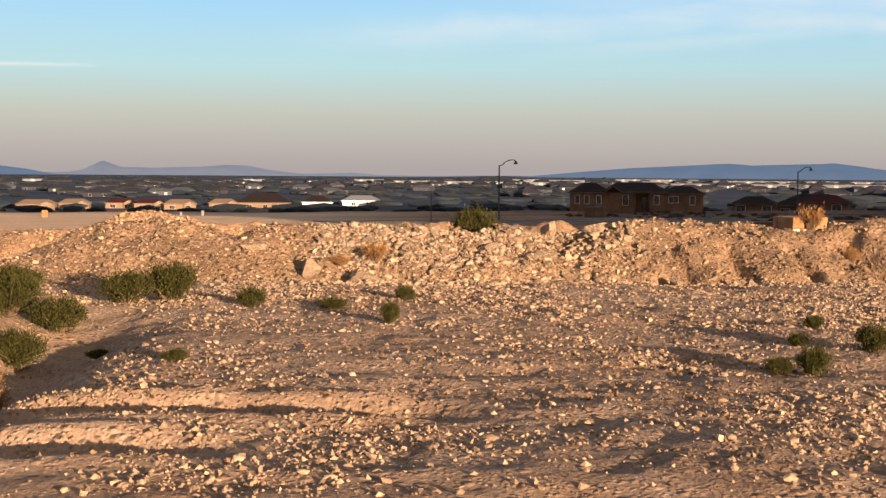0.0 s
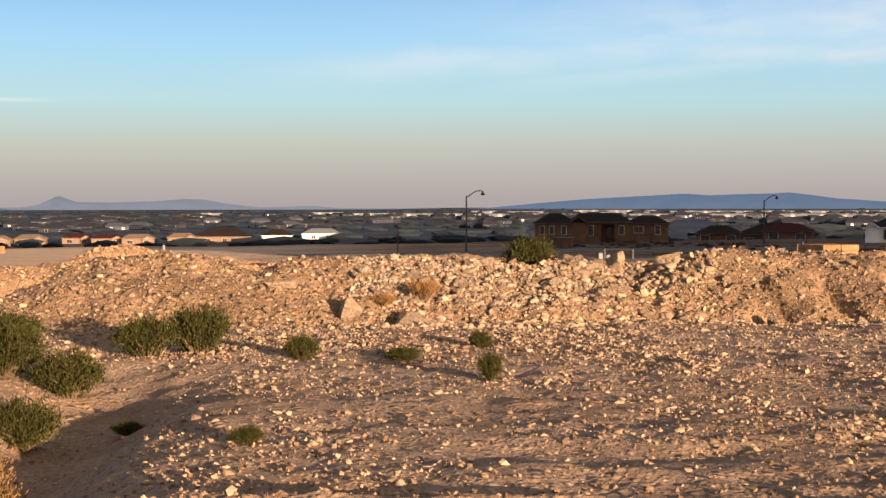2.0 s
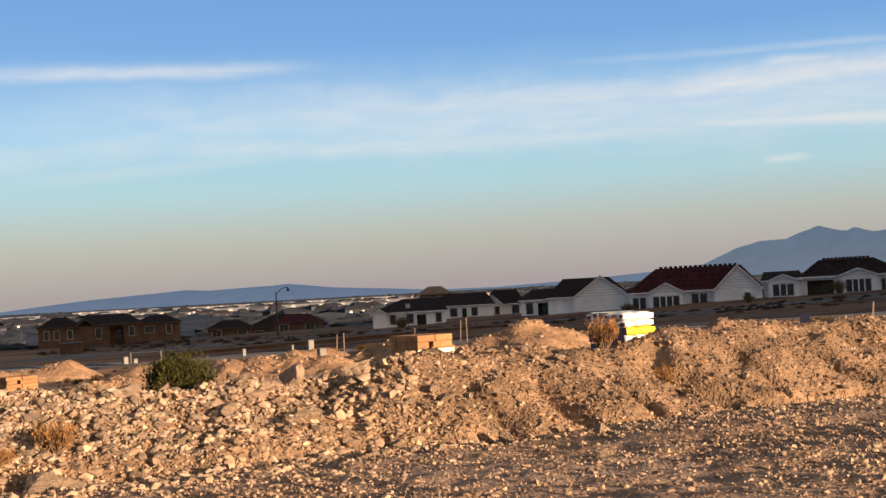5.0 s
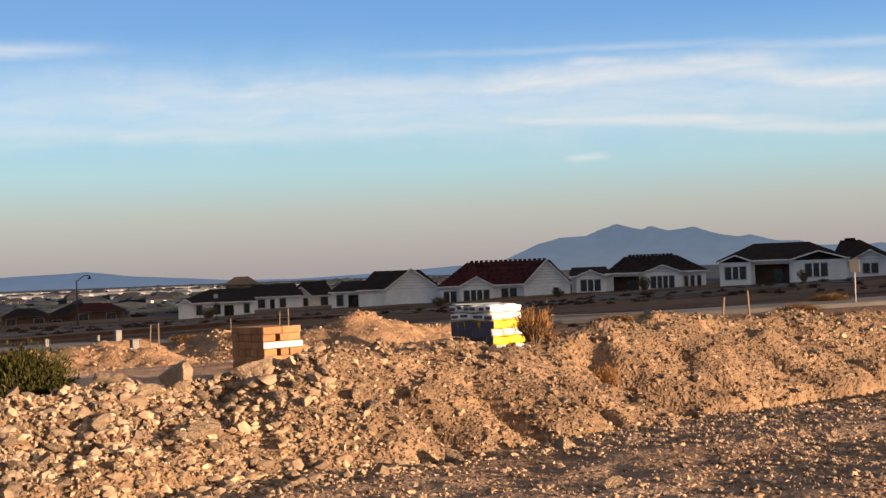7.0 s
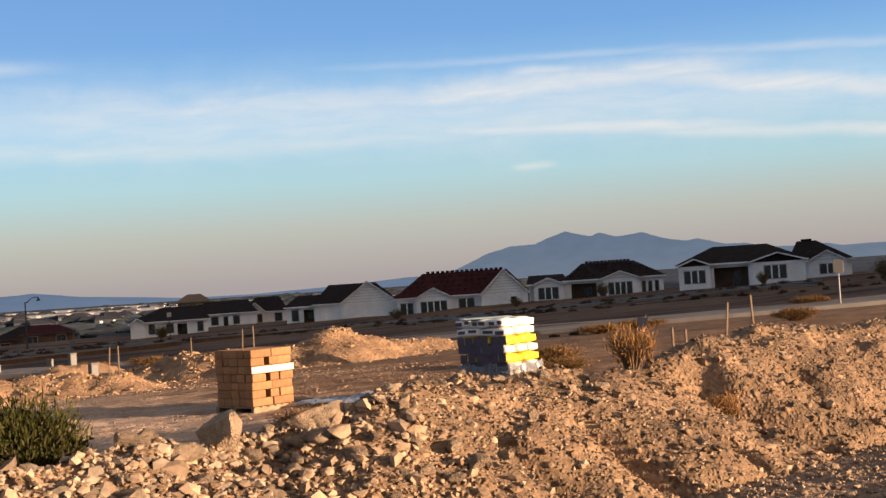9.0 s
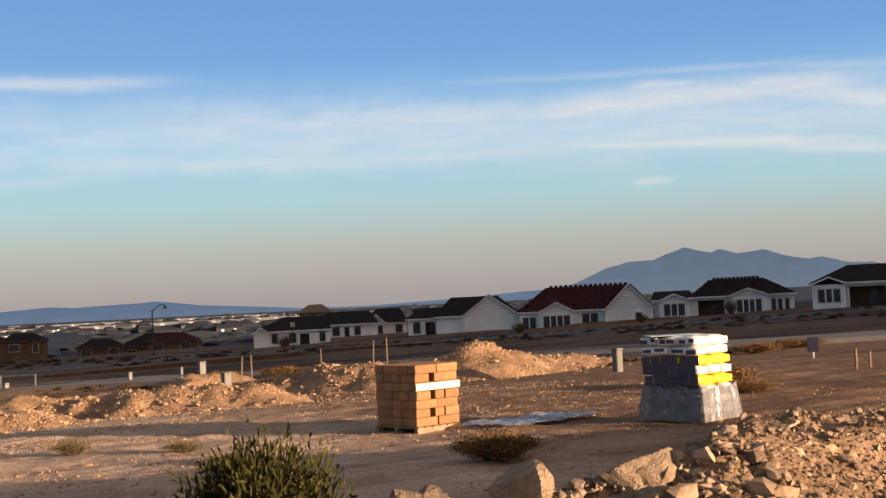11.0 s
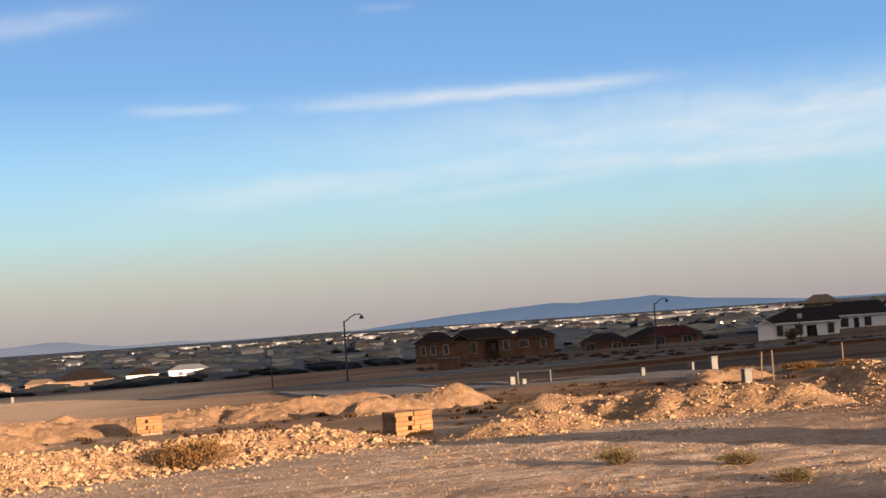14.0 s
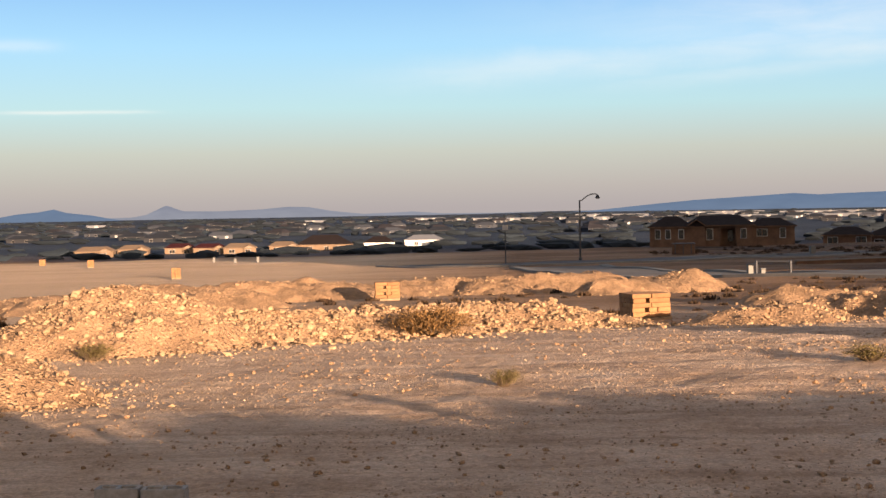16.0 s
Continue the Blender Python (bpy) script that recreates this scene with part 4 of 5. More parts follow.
scrub_field("verge_scrub", front, 0.5, 50, M_BRUSH, "low dead brown brush on the verge before the houses")
field = np.stack([rng.uniform(-30, 40, 420), rng.uniform(58, 100, 420)], 1)
scrub_field("field_scrub", field, 0.24, 60, M_BRUSH, "low dead brown brush on broken dirt")


# ---- pallets of block ----
BLOCK_MESH = {}


def block_mesh(sx, sy, sz):
    key = (round(sx, 3), round(sy, 3), round(sz, 3))
    if key not in BLOCK_MESH:
        me = bpy.data.meshes.new("block")
        bm = block(0, 0, 0, sx - 0.006, sy - 0.006, sz - 0.006, 0.008)
        bm.to_mesh(me)
        bm.free()
        me.materials.append(M_BLOCK)
        BLOCK_MESH[key] = me
    return BLOCK_MESH[key]


def wood_pallet(parent, w, d, h=0.12):
    for i in range(3):
        part("runner", block(0, (i - 1) * (d / 2 - 0.05), h * 0.4, w, 0.09, h * 0.8, 0.004), M_WOOD, parent)
    for i in range(6):
        part("deck_board", block((i - 2.5) * w / 6, 0, h * 0.9, w / 6 - 0.03, d, h * 0.2, 0.003), M_WOOD, parent)


def block_pallet(x, y, rz, label, courses=7, w=1.02, d=1.2, strap=True, seed=1, ch=0.145):
    """Rows of long block on a pallet; alternate courses turn, with end gaps."""
    q = random.Random(seed)
    z = float(ground_z(np.array([x]), np.array([y]))[0])
    ob = thing("block_pallet", pose(x, y, z, 0, 0, rz), label, "block pallet", "pallets of wall block")
    wood_pallet(ob, w + 0.06, d + 0.06)
    for c in range(courses):
        zc = 0.125 + ch * (c + 0.5)
        n = 5
        if c % 2:
            for i in range(3):
                for j in range(n):
                    me = block_mesh(w / 3 * (0.66 if i == 1 else 1), d / n, ch)
                    b = part("block", me, None, ob)
                    b.location = ((i - 1) * w / 3 + (0.05 if i == 1 else 0) + q.uniform(-.02, .02), (j - (n - 1) / 2) * d / n + q.uniform(-.012, .012), zc)
        else:
            for i in range(2):
                for j in range(n):
                    me = block_mesh(w / 2, d / n, ch)
                    b = part("block", me, None, ob)
                    b.location = ((i - 0.5) * w / 2 + q.uniform(-.014, .014), (j - (n - 1) / 2) * d / n + q.uniform(-.012, .012), zc)
    if strap:
        bm = bmesh.new()
        box_bm(bm, 0, -d / 2 - 0.022, 0.125 + ch * (courses - 2.5), w + 0.05, 0.02, ch * 0.8, 0.004)
        part("paper_band", bm, M_STRAP, ob, "cream paper band")
    return ob


block_pallet(10.16, 38.25, 14, "wooden pallet stacked with tan split-face wall block", w=1.06, d=1.18, ch=0.164)
block_pallet(2.0, 55.9, 20, "smaller wooden pallet of tan wall block beside rubble", courses=5, w=1.15, d=0.9, strap=False, seed=2, ch=0.13)
block_pallet(-7.3, 79.0, 8, "wooden pallet of tan wall block on a dirt pad", courses=5, w=1.1, d=0.9, strap=False, seed=3)
for px_, py_, sd_ in ((-86.4, 260.0, 4), (-70.8, 238.7, 5), (-38.5, 166.0, 6)):
    block_pallet(px_, py_, 12, "wooden pallet of tan wall block far out on a dirt pad", courses=7, w=1.0, d=0.9, strap=False, seed=sd_, ch=0.16)


# ---- pallet of bags ----
def bag_mesh(mat):
    bm = bmesh.new()
    box_bm(bm, 0, 0, 0, 1, 1, 1)
    bmesh.ops.subdivide_edges(bm, edges=bm.edges[:], cuts=3, use_grid_fill=True)
    for v in bm.verts:
        x, y = v.co.x * 2, v.co.y * 2
        v.co.z *= 1 - 0.35 * max(abs(x) ** 4, abs(y) ** 4)
        v.co.x *= 1 - 0.05 * y * y
        v.co.y *= 1 - 0.05 * x * x
    me = bpy.data.meshes.new("bag")
    bm.to_mesh(me)
    bm.free()
    me.materials.append(mat)
    me.polygons.foreach_set("use_smooth", [True] * len(me.polygons))
    return me


def bag_pallet(x, y, rz):
    q = random.Random(5)
    z = float(ground_z(np.array([x]), np.array([y]))[0])
    ob = thing("bag_pallet", pose(x, y, z, 0, 0, rz), "leaning pallet of white and yellow cement bags in torn plastic wrap", "bag pallet")
    wood_pallet(ob, 1.1, 1.25)
    white, yellow = bag_mesh(M_BAGW), bag_mesh(M_BAGY)
    bh, layers = 0.176, 8
    for c in range(layers):
        me = yellow if c in (3, 5) else white
        lean = -0.024 * max(0, c - 2) + 0.03 * (c == 5)
        nx, ny = (3, 2) if c % 2 == 0 else (2, 3)
        for i in range(nx):
            for j in range(ny):
                b = part("bag", me, None, ob, "yellow printed bag" if me is yellow else "")
                b.scale = (1.06 / nx * 0.99, 1.2 / ny * 0.99, bh * 1.06)
                b.location = ((i - (nx - 1) / 2) * 1.06 / nx + lean + q.uniform(-.03, .03), (j - (ny - 1) / 2) * 1.2 / ny + q.uniform(-.012, .012), 0.12 + bh * (c + 0.5))
                b.rotation_euler = (q.uniform(-.05, .05), q.uniform(-.05, .05), q.uniform(-.06, .06))
                # printed bars on top layers; below, full dark bars paint the shaded side
                if i == 0:
                    for s in range(2):
                        part("print_bar", block(-0.5 - 0.003, -0.23 + 0.46 * s + q.uniform(-.05, .05), q.uniform(-.1, .1), 0.01, q.uniform(0.22, 0.44) if c > 5 else 0.47, q.uniform(0.25, 0.5) if c > 5 else 0.94), M_BAGD, b)
    part("torn_sheet", block(-0.28, 0.1, 0.125 + bh * layers + 0.012, 0.62, 1.0, 0.014, 0.004, 4), M_TARP, ob, "torn teal plastic sheet")
    # torn clear wrap hanging round the lower half
    bm = bmesh.new()
    n = 44
    ring0, ring1 = [], []
    for i in range(n):
        a = i / n * 4
        k, s = int(a), a - int(a)
        cs = [(-.56, -.64), (.56, -.64), (.56, .64), (-.56, .64), (-.56, -.64)]
        px_, py_ = (cs[k][m] + s * (cs[k + 1][m] - cs[k][m]) for m in (0, 1))
        wob = 0.02 * math.sin(i * 2.7)
        ring0.append(bm.verts.new((px_ * (1.12 + wob), py_ * (1.12 + wob), 0.02)))
        ring1.append(bm.verts.new((px_ * (1.0 + wob), py_ * (1.0 + wob), 0.62 + 0.04 * math.sin(i * 1.3))))
    for i in range(n):
        j = (i + 1) % n
        bm.faces.new((ring0[i], ring0[j], ring1[j], ring1[i]))
    bmesh.ops.solidify(bm, geom=bm.faces[:], thickness=0.004)
    part("plastic_wrap", bm, M_WRAP, ob, "hazy torn plastic wrap")
    return ob


def wrap_material():
    m = bpy.data.materials.new("clear_stretch_wrap")
    m.use_nodes = True
    t = m.node_tree
    b = t.nodes["Principled BSDF"]
    co = t.nodes.new("ShaderNodeTexCoord").outputs["Object"]
    n1 = noise_n(t, co, 6, 4)
    t.links.new(ramp(t, [(0.3, (0.35,) * 3), (0.7, (0.9,) * 3)], n1), b.inputs["Alpha"])
    b.inputs["Base Color"].default_value = (0.27, 0.27, 0.285, 1)
    b.inputs["Roughness"].default_value = 0.25
    bn = node(t, "ShaderNodeBump", inputs={"Strength": 0.7, "Distance": 0.03})
    t.links.new(n1, bn.inputs["Height"])
    t.links.new(bn.outputs[0], b.inputs["Normal"])
    return m


M_WRAP = wrap_material()
bag_pallet(13.95, 34.75, 17)


# ---- street lamps ----
def street_lamp(x, y, rz, height, label):
    z = float(base_z(x, y)) - 0.1
    ob = thing("street_lamp", pose(x, y, z, 0, 0, rz), label, "street lamp", "street lamps")
    bm = bmesh.new()
    prism(bm, (0, 0, 0), (0, 0, 0.8), 0.24, 0.22, 10)
    part("base", bm, M_METAL, ob)
    bm = bmesh.new()
    prism(bm, (0, 0, 0.8), (0, 0, height - 0.7), 0.14, 0.10, 10)
    pole = part("pole", bm, M_METAL, ob)
    bm = bmesh.new()
    pts = [(0, 0, height - 0.8), (0.35, 0, height - 0.72), (0.9, 0, height - 0.25), (1.5, 0, height + 0.05), (2.1, 0, height + 0.08), (2.4, 0, height - 0.02)]
    for a, b in zip(pts[:-1], pts[1:]):
        prism(bm, a, b, 0.075, 0.07, 8)
    part("arm", bm, M_METAL, ob)
    bm = bmesh.new()
    prism(bm, (2.4, 0, height - 0.5), (2.4, 0, height - 0.05), 0.36, 0.10, 12)
    shade = part("shade", bm, M_METAL, ob, "dark bell-shaped shade")
    bm = bmesh.new()
    prism(bm, (2.4, 0, height - 0.58), (2.4, 0, height - 0.5), 0.2, 0.3, 12)
    part("lens", bm, M_LENS, shade)
    return ob


street_lamp(8.2, 198.5, 0, 9.2, "dark street lamp with a curved arm and bell shade")
street_lamp(62.8, 238.5, 10, 8.6, "dark street lamp with a curved arm and bell shade")


# ---- houses ----
def wall_window(wall, x, z, w, h, y, frame=None):
    """A recessed opening in a front wall, with frame and pane."""
    win = part("window", block(x, y - 0.02, z, w + 0.24, 0.10, h + 0.24, 0.02), frame or M_TRIM, wall)
    part("pane", block(x, y - 0.055, z, w, 0.08, h), M_GLASS, win)
    return win


def gable(bm, x, y0, y1, w, z0, rise):
    """A solid gable wedge whose ridge runs along y."""
    a = [bm.verts.new(p) for p in ((x - w / 2, y0, z0), (x + w / 2, y0, z0), (x, y0, z0 + rise))]
    b = [bm.verts.new(p) for p in ((x - w / 2, y1, z0), (x + w / 2, y1, z0), (x, y1, z0 + rise))]
    bm.faces.new(a)
    bm.faces.new(b[::-1])
    for i in range(3):
        j = (i + 1) % 3
        bm.faces.new((a[i], b[i], b[j], a[j]))


def hip(bm, x0, x1, y0, y1, z0, rise, inset):
    """A hipped roof with a ridge along x and a thick eave; inset is one number or (left, right)."""
    e = 0.25
    a, b = inset if isinstance(inset, tuple) else (inset, inset)
    low = [bm.verts.new(p) for p in ((x0, y0, z0 - e), (x1, y0, z0 - e), (x1, y1, z0 - e), (x0, y1, z0 - e))]
    mid = [bm.verts.new(p) for p in ((x0, y0, z0), (x1, y0, z0), (x1, y1, z0), (x0, y1, z0))]
    r0, r1 = bm.verts.new((x0 + a, (y0 + y1) / 2, z0 + rise)), bm.verts.new((x1 - b, (y0 + y1) / 2, z0 + rise))
    bm.faces.new(low[::-1])
    for i in range(4):
        j = (i + 1) % 4
        bm.faces.new((low[i], low[j], mid[j], mid[i]))
    bm.faces.new((mid[0], mid[1], r1, r0))
    bm.faces.new((mid[1], mid[2], r1))
    bm.faces.new((mid[2], mid[3], r0, r1))
    bm.faces.new((mid[3], mid[0], r0))


def wall_mass(w, depth, h, porch):
    """The walls of a house as one mass that goes down into the ground, with a deep porch left open."""
    bm = bmesh.new()
    zc, hh = h / 2 - 0.6, h + 1.2
    if not porch:
        box_bm(bm, 0, depth / 2, zc, w, depth, hh)
        return bm
    p0, p1, deep = porch[0] - porch[1] / 2, porch[0] + porch[1] / 2, 2.6
    box_bm(bm, (p0 - w / 2) / 2, deep / 2, zc, p0 + w / 2, deep, hh)
    box_bm(bm, (p1 + w / 2) / 2, deep / 2, zc, w / 2 - p1, deep, hh)
    box_bm(bm, 0, (deep + depth) / 2 + 0.003, zc, w, depth - deep, hh)
    box_bm(bm, porch[0], 0.15, h - 0.22, porch[1], 0.3, 0.44)
    return bm


def roof_tiles(top, tiles, w, depth, wall_h, rise, inset):
    """Stacks of tile set out in rows over the front slope and along the ridge."""
    a, b = inset if isinstance(inset, tuple) else (inset, inset)
    rows = (0.2, 0.4, 0.6, 0.8, 1.0) if tiles > 10 else (1.0,)
    for row in rows:
        x0, x1 = -w / 2 + a * row, w / 2 - b * row
        for i in range(tiles):
            if row < 1 and (i * 7 + int(row * 10)) % 5 == 0:
                continue
            part("roof_tile", block(x0 + 0.5 + (x1 - x0 - 1.0) * i / (tiles - 1), -0.5 + (depth / 2 + 0.5) * row, wall_h + 0.38 + rise * row, 0.6, 0.42, 0.42, 0.04), M_TILE, top)


def house(x, y, rz, w, label, depth=14, wall_h=3.0, rise=3.0, inset=4.0, wall=None, roof=None, bays=(), windows=(), porch=None, wings=(), tiles=0, z=None, group="new houses"):
    """Local x runs along the front, y to the back; the front is at y = 0.
    bays: centre, width, how far proud, gable rise, and True for a dark gable; wings: centre, width, setback, depth, wall height, roof rise, inset."""
    wall, roof = wall or M_WALLW, roof or M_ROOF
    z = float(base_z(x, y)) - 0.3 if z is None else z
    ob = thing("house", pose(x, y, z, 0, 0, rz), label, "house", group)
    body = part("wall", wall_mass(w, depth, wall_h, porch), wall, ob)
    bm = bmesh.new()
    hip(bm, -w / 2 - 0.5, w / 2 + 0.5, -0.6, depth + 0.6, wall_h + 0.25, rise, inset)
    top = part("roof", bm, roof, ob)
    for cx, ww, back, deep, hh, rr, ins in wings:
        part("wall", block(cx, back + deep / 2, hh / 2 - 0.6, ww, deep, hh + 1.2), wall, ob)
        bm = bmesh.new()
        hip(bm, cx - ww / 2 - 0.45, cx + ww / 2 + 0.45, back - 0.5, back + deep + 0.5, hh + 0.25, rr, ins)
        part("roof", bm, roof, ob)
        part("eave_board", block(cx, back - 0.54, hh + 0.12, ww + 0.9, 0.08, 0.22), wall, ob)
    for bay in bays:
        bx, bw, proud, brise = bay[:4]
        dark = len(bay) > 4
        bb = part("wall", block(bx, -proud / 2, wall_h / 2 - 0.6, bw, proud + 0.01, wall_h + 1.2), wall, ob)
        bm = bmesh.new()
        gable(bm, bx, -proud - 0.02, depth * 0.45, bw, wall_h, brise)
        # roof colour paints in the shade under a rake; hip fronts use it too
        part("gable", bm, roof if dark else wall, ob)
        bm = bmesh.new()
        for s in (-1, 1):
            drop = wall_h - 0.4 * brise / (bw / 2) + 0.10
            p = [(bx, -proud - 0.45, wall_h + brise + 0.10), (bx + s * (bw / 2 + 0.4), -proud - 0.45, drop), (bx + s * (bw / 2 + 0.4), depth * 0.45, drop), (bx, depth * 0.45, wall_h + brise + 0.10)]
            lo = [bm.verts.new(v) for v in p]
            hi = [bm.verts.new((v[0], v[1], v[2] + 0.18)) for v in p]
            bm.faces.new(lo)
            bm.faces.new(hi[::-1])
            for i in range(4):
                j = (i + 1) % 4
                bm.faces.new((lo[i], hi[i], hi[j], lo[j]))
        bmesh.ops.recalc_face_normals(bm, faces=bm.faces[:])
        part("roof", bm, roof, ob)
        for s in (-1, 1):
            bm = bmesh.new()
            prism(bm, (bx, -proud - 0.5, wall_h + brise + 0.14), (bx + s * (bw / 2 + 0.4), -proud - 0.5, drop + 0.04), 0.13, 0.13, 4)
            part("rake_board", bm, wall, ob)
        for k in range(int(brise / 0.5)):
            zz = wall_h + 0.25 + 0.5 * k
            half = (bw / 2) * (1 - (zz - wall_h) / brise)
            if half > 0.5 and not dark:
                part("siding_board", block(bx, -proud - 0.05, zz, 2 * half - 0.3, 0.06, 0.07), M_TRIM, bb)
    part("eave_board", block(0, -0.66, wall_h + 0.12, w + 1.0, 0.08, 0.22), wall, ob)
    for wx, wz, ww, wh, proud in windows:
        win = wall_window(body, wx, wz, ww, wh, -proud)
        n = max(1, round(ww / 1.15))
        for k in range(1, n):
            part("mullion", block(wx - ww / 2 + k * ww / n, -proud - 0.10, wz, 0.2, 0.05, wh), wall, win)
    if porch:
        pxc, pw = porch
        for s in (-1, 1):
            part("porch_post", block(pxc + s * (pw / 2 - 0.16), -0.1, (wall_h - 0.4) / 2, 0.32, 0.32, wall_h - 0.4, 0.02), wall, ob)
        # dark panel over the back wall paints the shade inside the porch
        part("porch_wall", block(pxc, 2.57, (wall_h - 0.5) / 2, pw - 0.02, 0.05, wall_h - 0.5), M_WALLB, body, "dark brown panel painting in the porch's shade")
        part("door", block(pxc + pw * 0.15, 2.52, 1.1, 1.1, 0.08, 2.2, 0.01), M_GLASS, body, "dark entry door")
    if tiles:
        roof_tiles(top, tiles, w, depth, wall_h, rise, inset)
    return ob


# the row of unfinished white houses
house(143.9, 154.5, -45, 18.3, "unfinished white house with a dark hipped roof and porch", z=-2.5, depth=12, wall_h=3.35, rise=2.5, inset=5.6, bays=((-6.8, 4.6, 1.0, 0.9, True), (5.2, 7.8, 1.3, 1.15, True)),
      windows=((-6.8, 1.75, 3.0, 1.8, 1.0), (4.8, 1.85, 3.1, 1.9, 1.3)), porch=(-1.5, 5.6))
house(174.3, 165.9, -49, 9.8, "white house under construction, dark roof laid with tile", z=-2.6, depth=10, wall_h=2.9, rise=3.3, inset=(1.6, 6.0), bays=((1.0, 6.0, 1.0, 1.6),), windows=((1.0, 1.6, 2.4, 1.6, 1.0),), tiles=7)
house(156.1, 197.7, -40, 17.6, "unfinished white house, roof piled with tile stacks", z=-4.0, depth=13, wall_h=3.35, rise=2.9, inset=(3.6, 5.4), bays=((1.1, 6.8, 1.3, 1.25),),
      windows=((1.1, 1.7, 4.1, 2.1, 1.3), (5.3, 1.7, 0.6, 1.9, 0), (6.4, 1.7, 0.6, 1.9, 0), (7.6, 1.7, 0.6, 1.9, 0)), porch=(-5.4, 5.2), tiles=12)
house(146.7, 205.2, -37, 6.4, "white front wing with a small gable and three windows", z=-4.1, depth=9, wall_h=3.2, rise=1.5, inset=(0.5, 0.5), bays=((0.2, 5.2, 1.2, 1.05),), windows=((0.2, 1.65, 3.5, 2.0, 1.2),))
# the last window is a dark panel standing in for a shaded porch
house(134.1, 214.3, -34, 23.6, "unfinished white house with a maroon roof and gable end", z=-5.3, depth=14, wall_h=3.35, rise=4.2, inset=(5.4, 3.6), roof=M_ROOFR, bays=((7.8, 8.4, 1.6, 4.2), (-5.0, 6.2, 1.2, 1.65)),
      windows=((-9.9, 1.6, 2.2, 2.0, 0), (0.9, 1.8, 2.7, 2.1, 0), (9.4, 1.7, 0.9, 1.9, 1.6), (-5.0, 1.5, 4.6, 2.4, 1.2)), tiles=16)
house(120.2, 228.7, -29, 14.8, "unfinished white house with a tall gable clad in white boards", z=-5.4, depth=14, wall_h=3.3, rise=3.4, inset=(3.2, 3.8), bays=((2.4, 10.2, 1.0, 3.7),), windows=((6.5, 1.7, 1.2, 1.8, 0),))
house(114.2, 234.2, -28, 9.6, "low white wing with a porch and two windows", z=-5.4, depth=10, wall_h=3.1, rise=1.9, inset=(2.6, 0.3), windows=((-3.2, 1.7, 1.2, 2.0, 0), (2.1, 1.7, 1.4, 2.0, 0)), porch=(-0.7, 2.5))
house(133.8, 294.8, -26, 9.6, "unfinished white house with a small arched entry gable", z=-6.5, wall_h=2.7, depth=12, rise=3.3, inset=(3.0, 2.0), bays=((-2.4, 4.9, 1.2, 2.2),), windows=((-2.9, 1.5, 1.2, 1.8, 1.2), (-1.4, 1.5, 1.0, 1.8, 1.2), (2.9, 1.5, 1.6, 1.8, 0)))
house(119.1, 285.0, -24, 13.8, "unfinished white house with a long dark roof", z=-6.3, wall_h=2.9, rise=2.7, inset=(3.6, 2.0), windows=((-2.1, 1.6, 1.5, 1.8, 0), (2.6, 1.6, 1.3, 1.8, 0)), porch=(0.3, 1.7))
house(91.6, 247.8, -22, 14.0, "unfinished white house with a long hipped dark roof", z=-6.0, wall_h=2.65, rise=2.4, inset=(6.2, 1.6), windows=((-3.2, 1.5, 1.0, 1.7, 0), (0.1, 1.5, 1.2, 1.7, 0), (5.6, 1.5, 1.0, 1.7, 0)), bays=((-5.7, 2.6, 1.0, 0.85),), porch=(2.3, 2.4))
# the brown house still in sheathing
house(41, 288, -8, 13, "unfinished house in brown sheathing with a dark hipped roof", z=-5.95, wall=M_WALLB, depth=13, rise=1.9, inset=3.0, wall_h=3.1, bays=((-4.6, 3.6, 1.2, 1.2, True),),
      wings=((-9.6, 8.4, -1.5, 9, 2.9, 2.0, 3.4), (10.2, 8.6, 0.6, 9, 2.8, 1.5, 3.0)),
      windows=((-12.2, 1.6, 0.9, 1.7, 1.5), (-10.2, 1.6, 0.9, 1.7, 1.5), (-7.6, 1.6, 0.9, 1.7, 1.5), (-2.0, 1.5, 1.1, 2.1, 0), (4.6, 1.6, 1.0, 1.8, 0), (8.2, 1.7, 1.9, 1.3, -0.6), (12.2, 1.6, 1.0, 1.8, -0.6)), porch=(1.6, 3.4))

# roofs and frames beyond the white row
house(124, 314, -30, 7, "tan framed house on a low rise, roof half built", wall=M_WALLT, roof=M_WALLT, depth=6, wall_h=2.4, rise=1.8, inset=2.4, z=-3.0, windows=((-1.8, 1.3, 1.2, 1.2, 0), (1.8, 1.3, 1.2, 1.2, 0)))
house(87, 308, -20, 11, "low house with a maroon hipped roof", z=-7.6, wall=M_WALLB, roof=M_ROOFR, depth=9, wall_h=2.3, rise=1.7, inset=3.5, windows=((-3, 1.3, 2, 1.4, 0), (3, 1.3, 2, 1.4, 0)))
house(73, 316, -16, 10, "low house with a dark hipped roof", z=-8.2, wall=M_WALLB, depth=9, wall_h=2.3, rise=1.7, inset=3.5, windows=((-3, 1.3, 2, 1.4, 0), (3, 1.3, 2, 1.4, 0)))
house(90, 330, -24, 18, "low house with a dark hipped roof", z=-9.6, wall=M_WALLB, rise=2.8, inset=6, windows=((-6, 1.5, 2, 1.6, 0),))
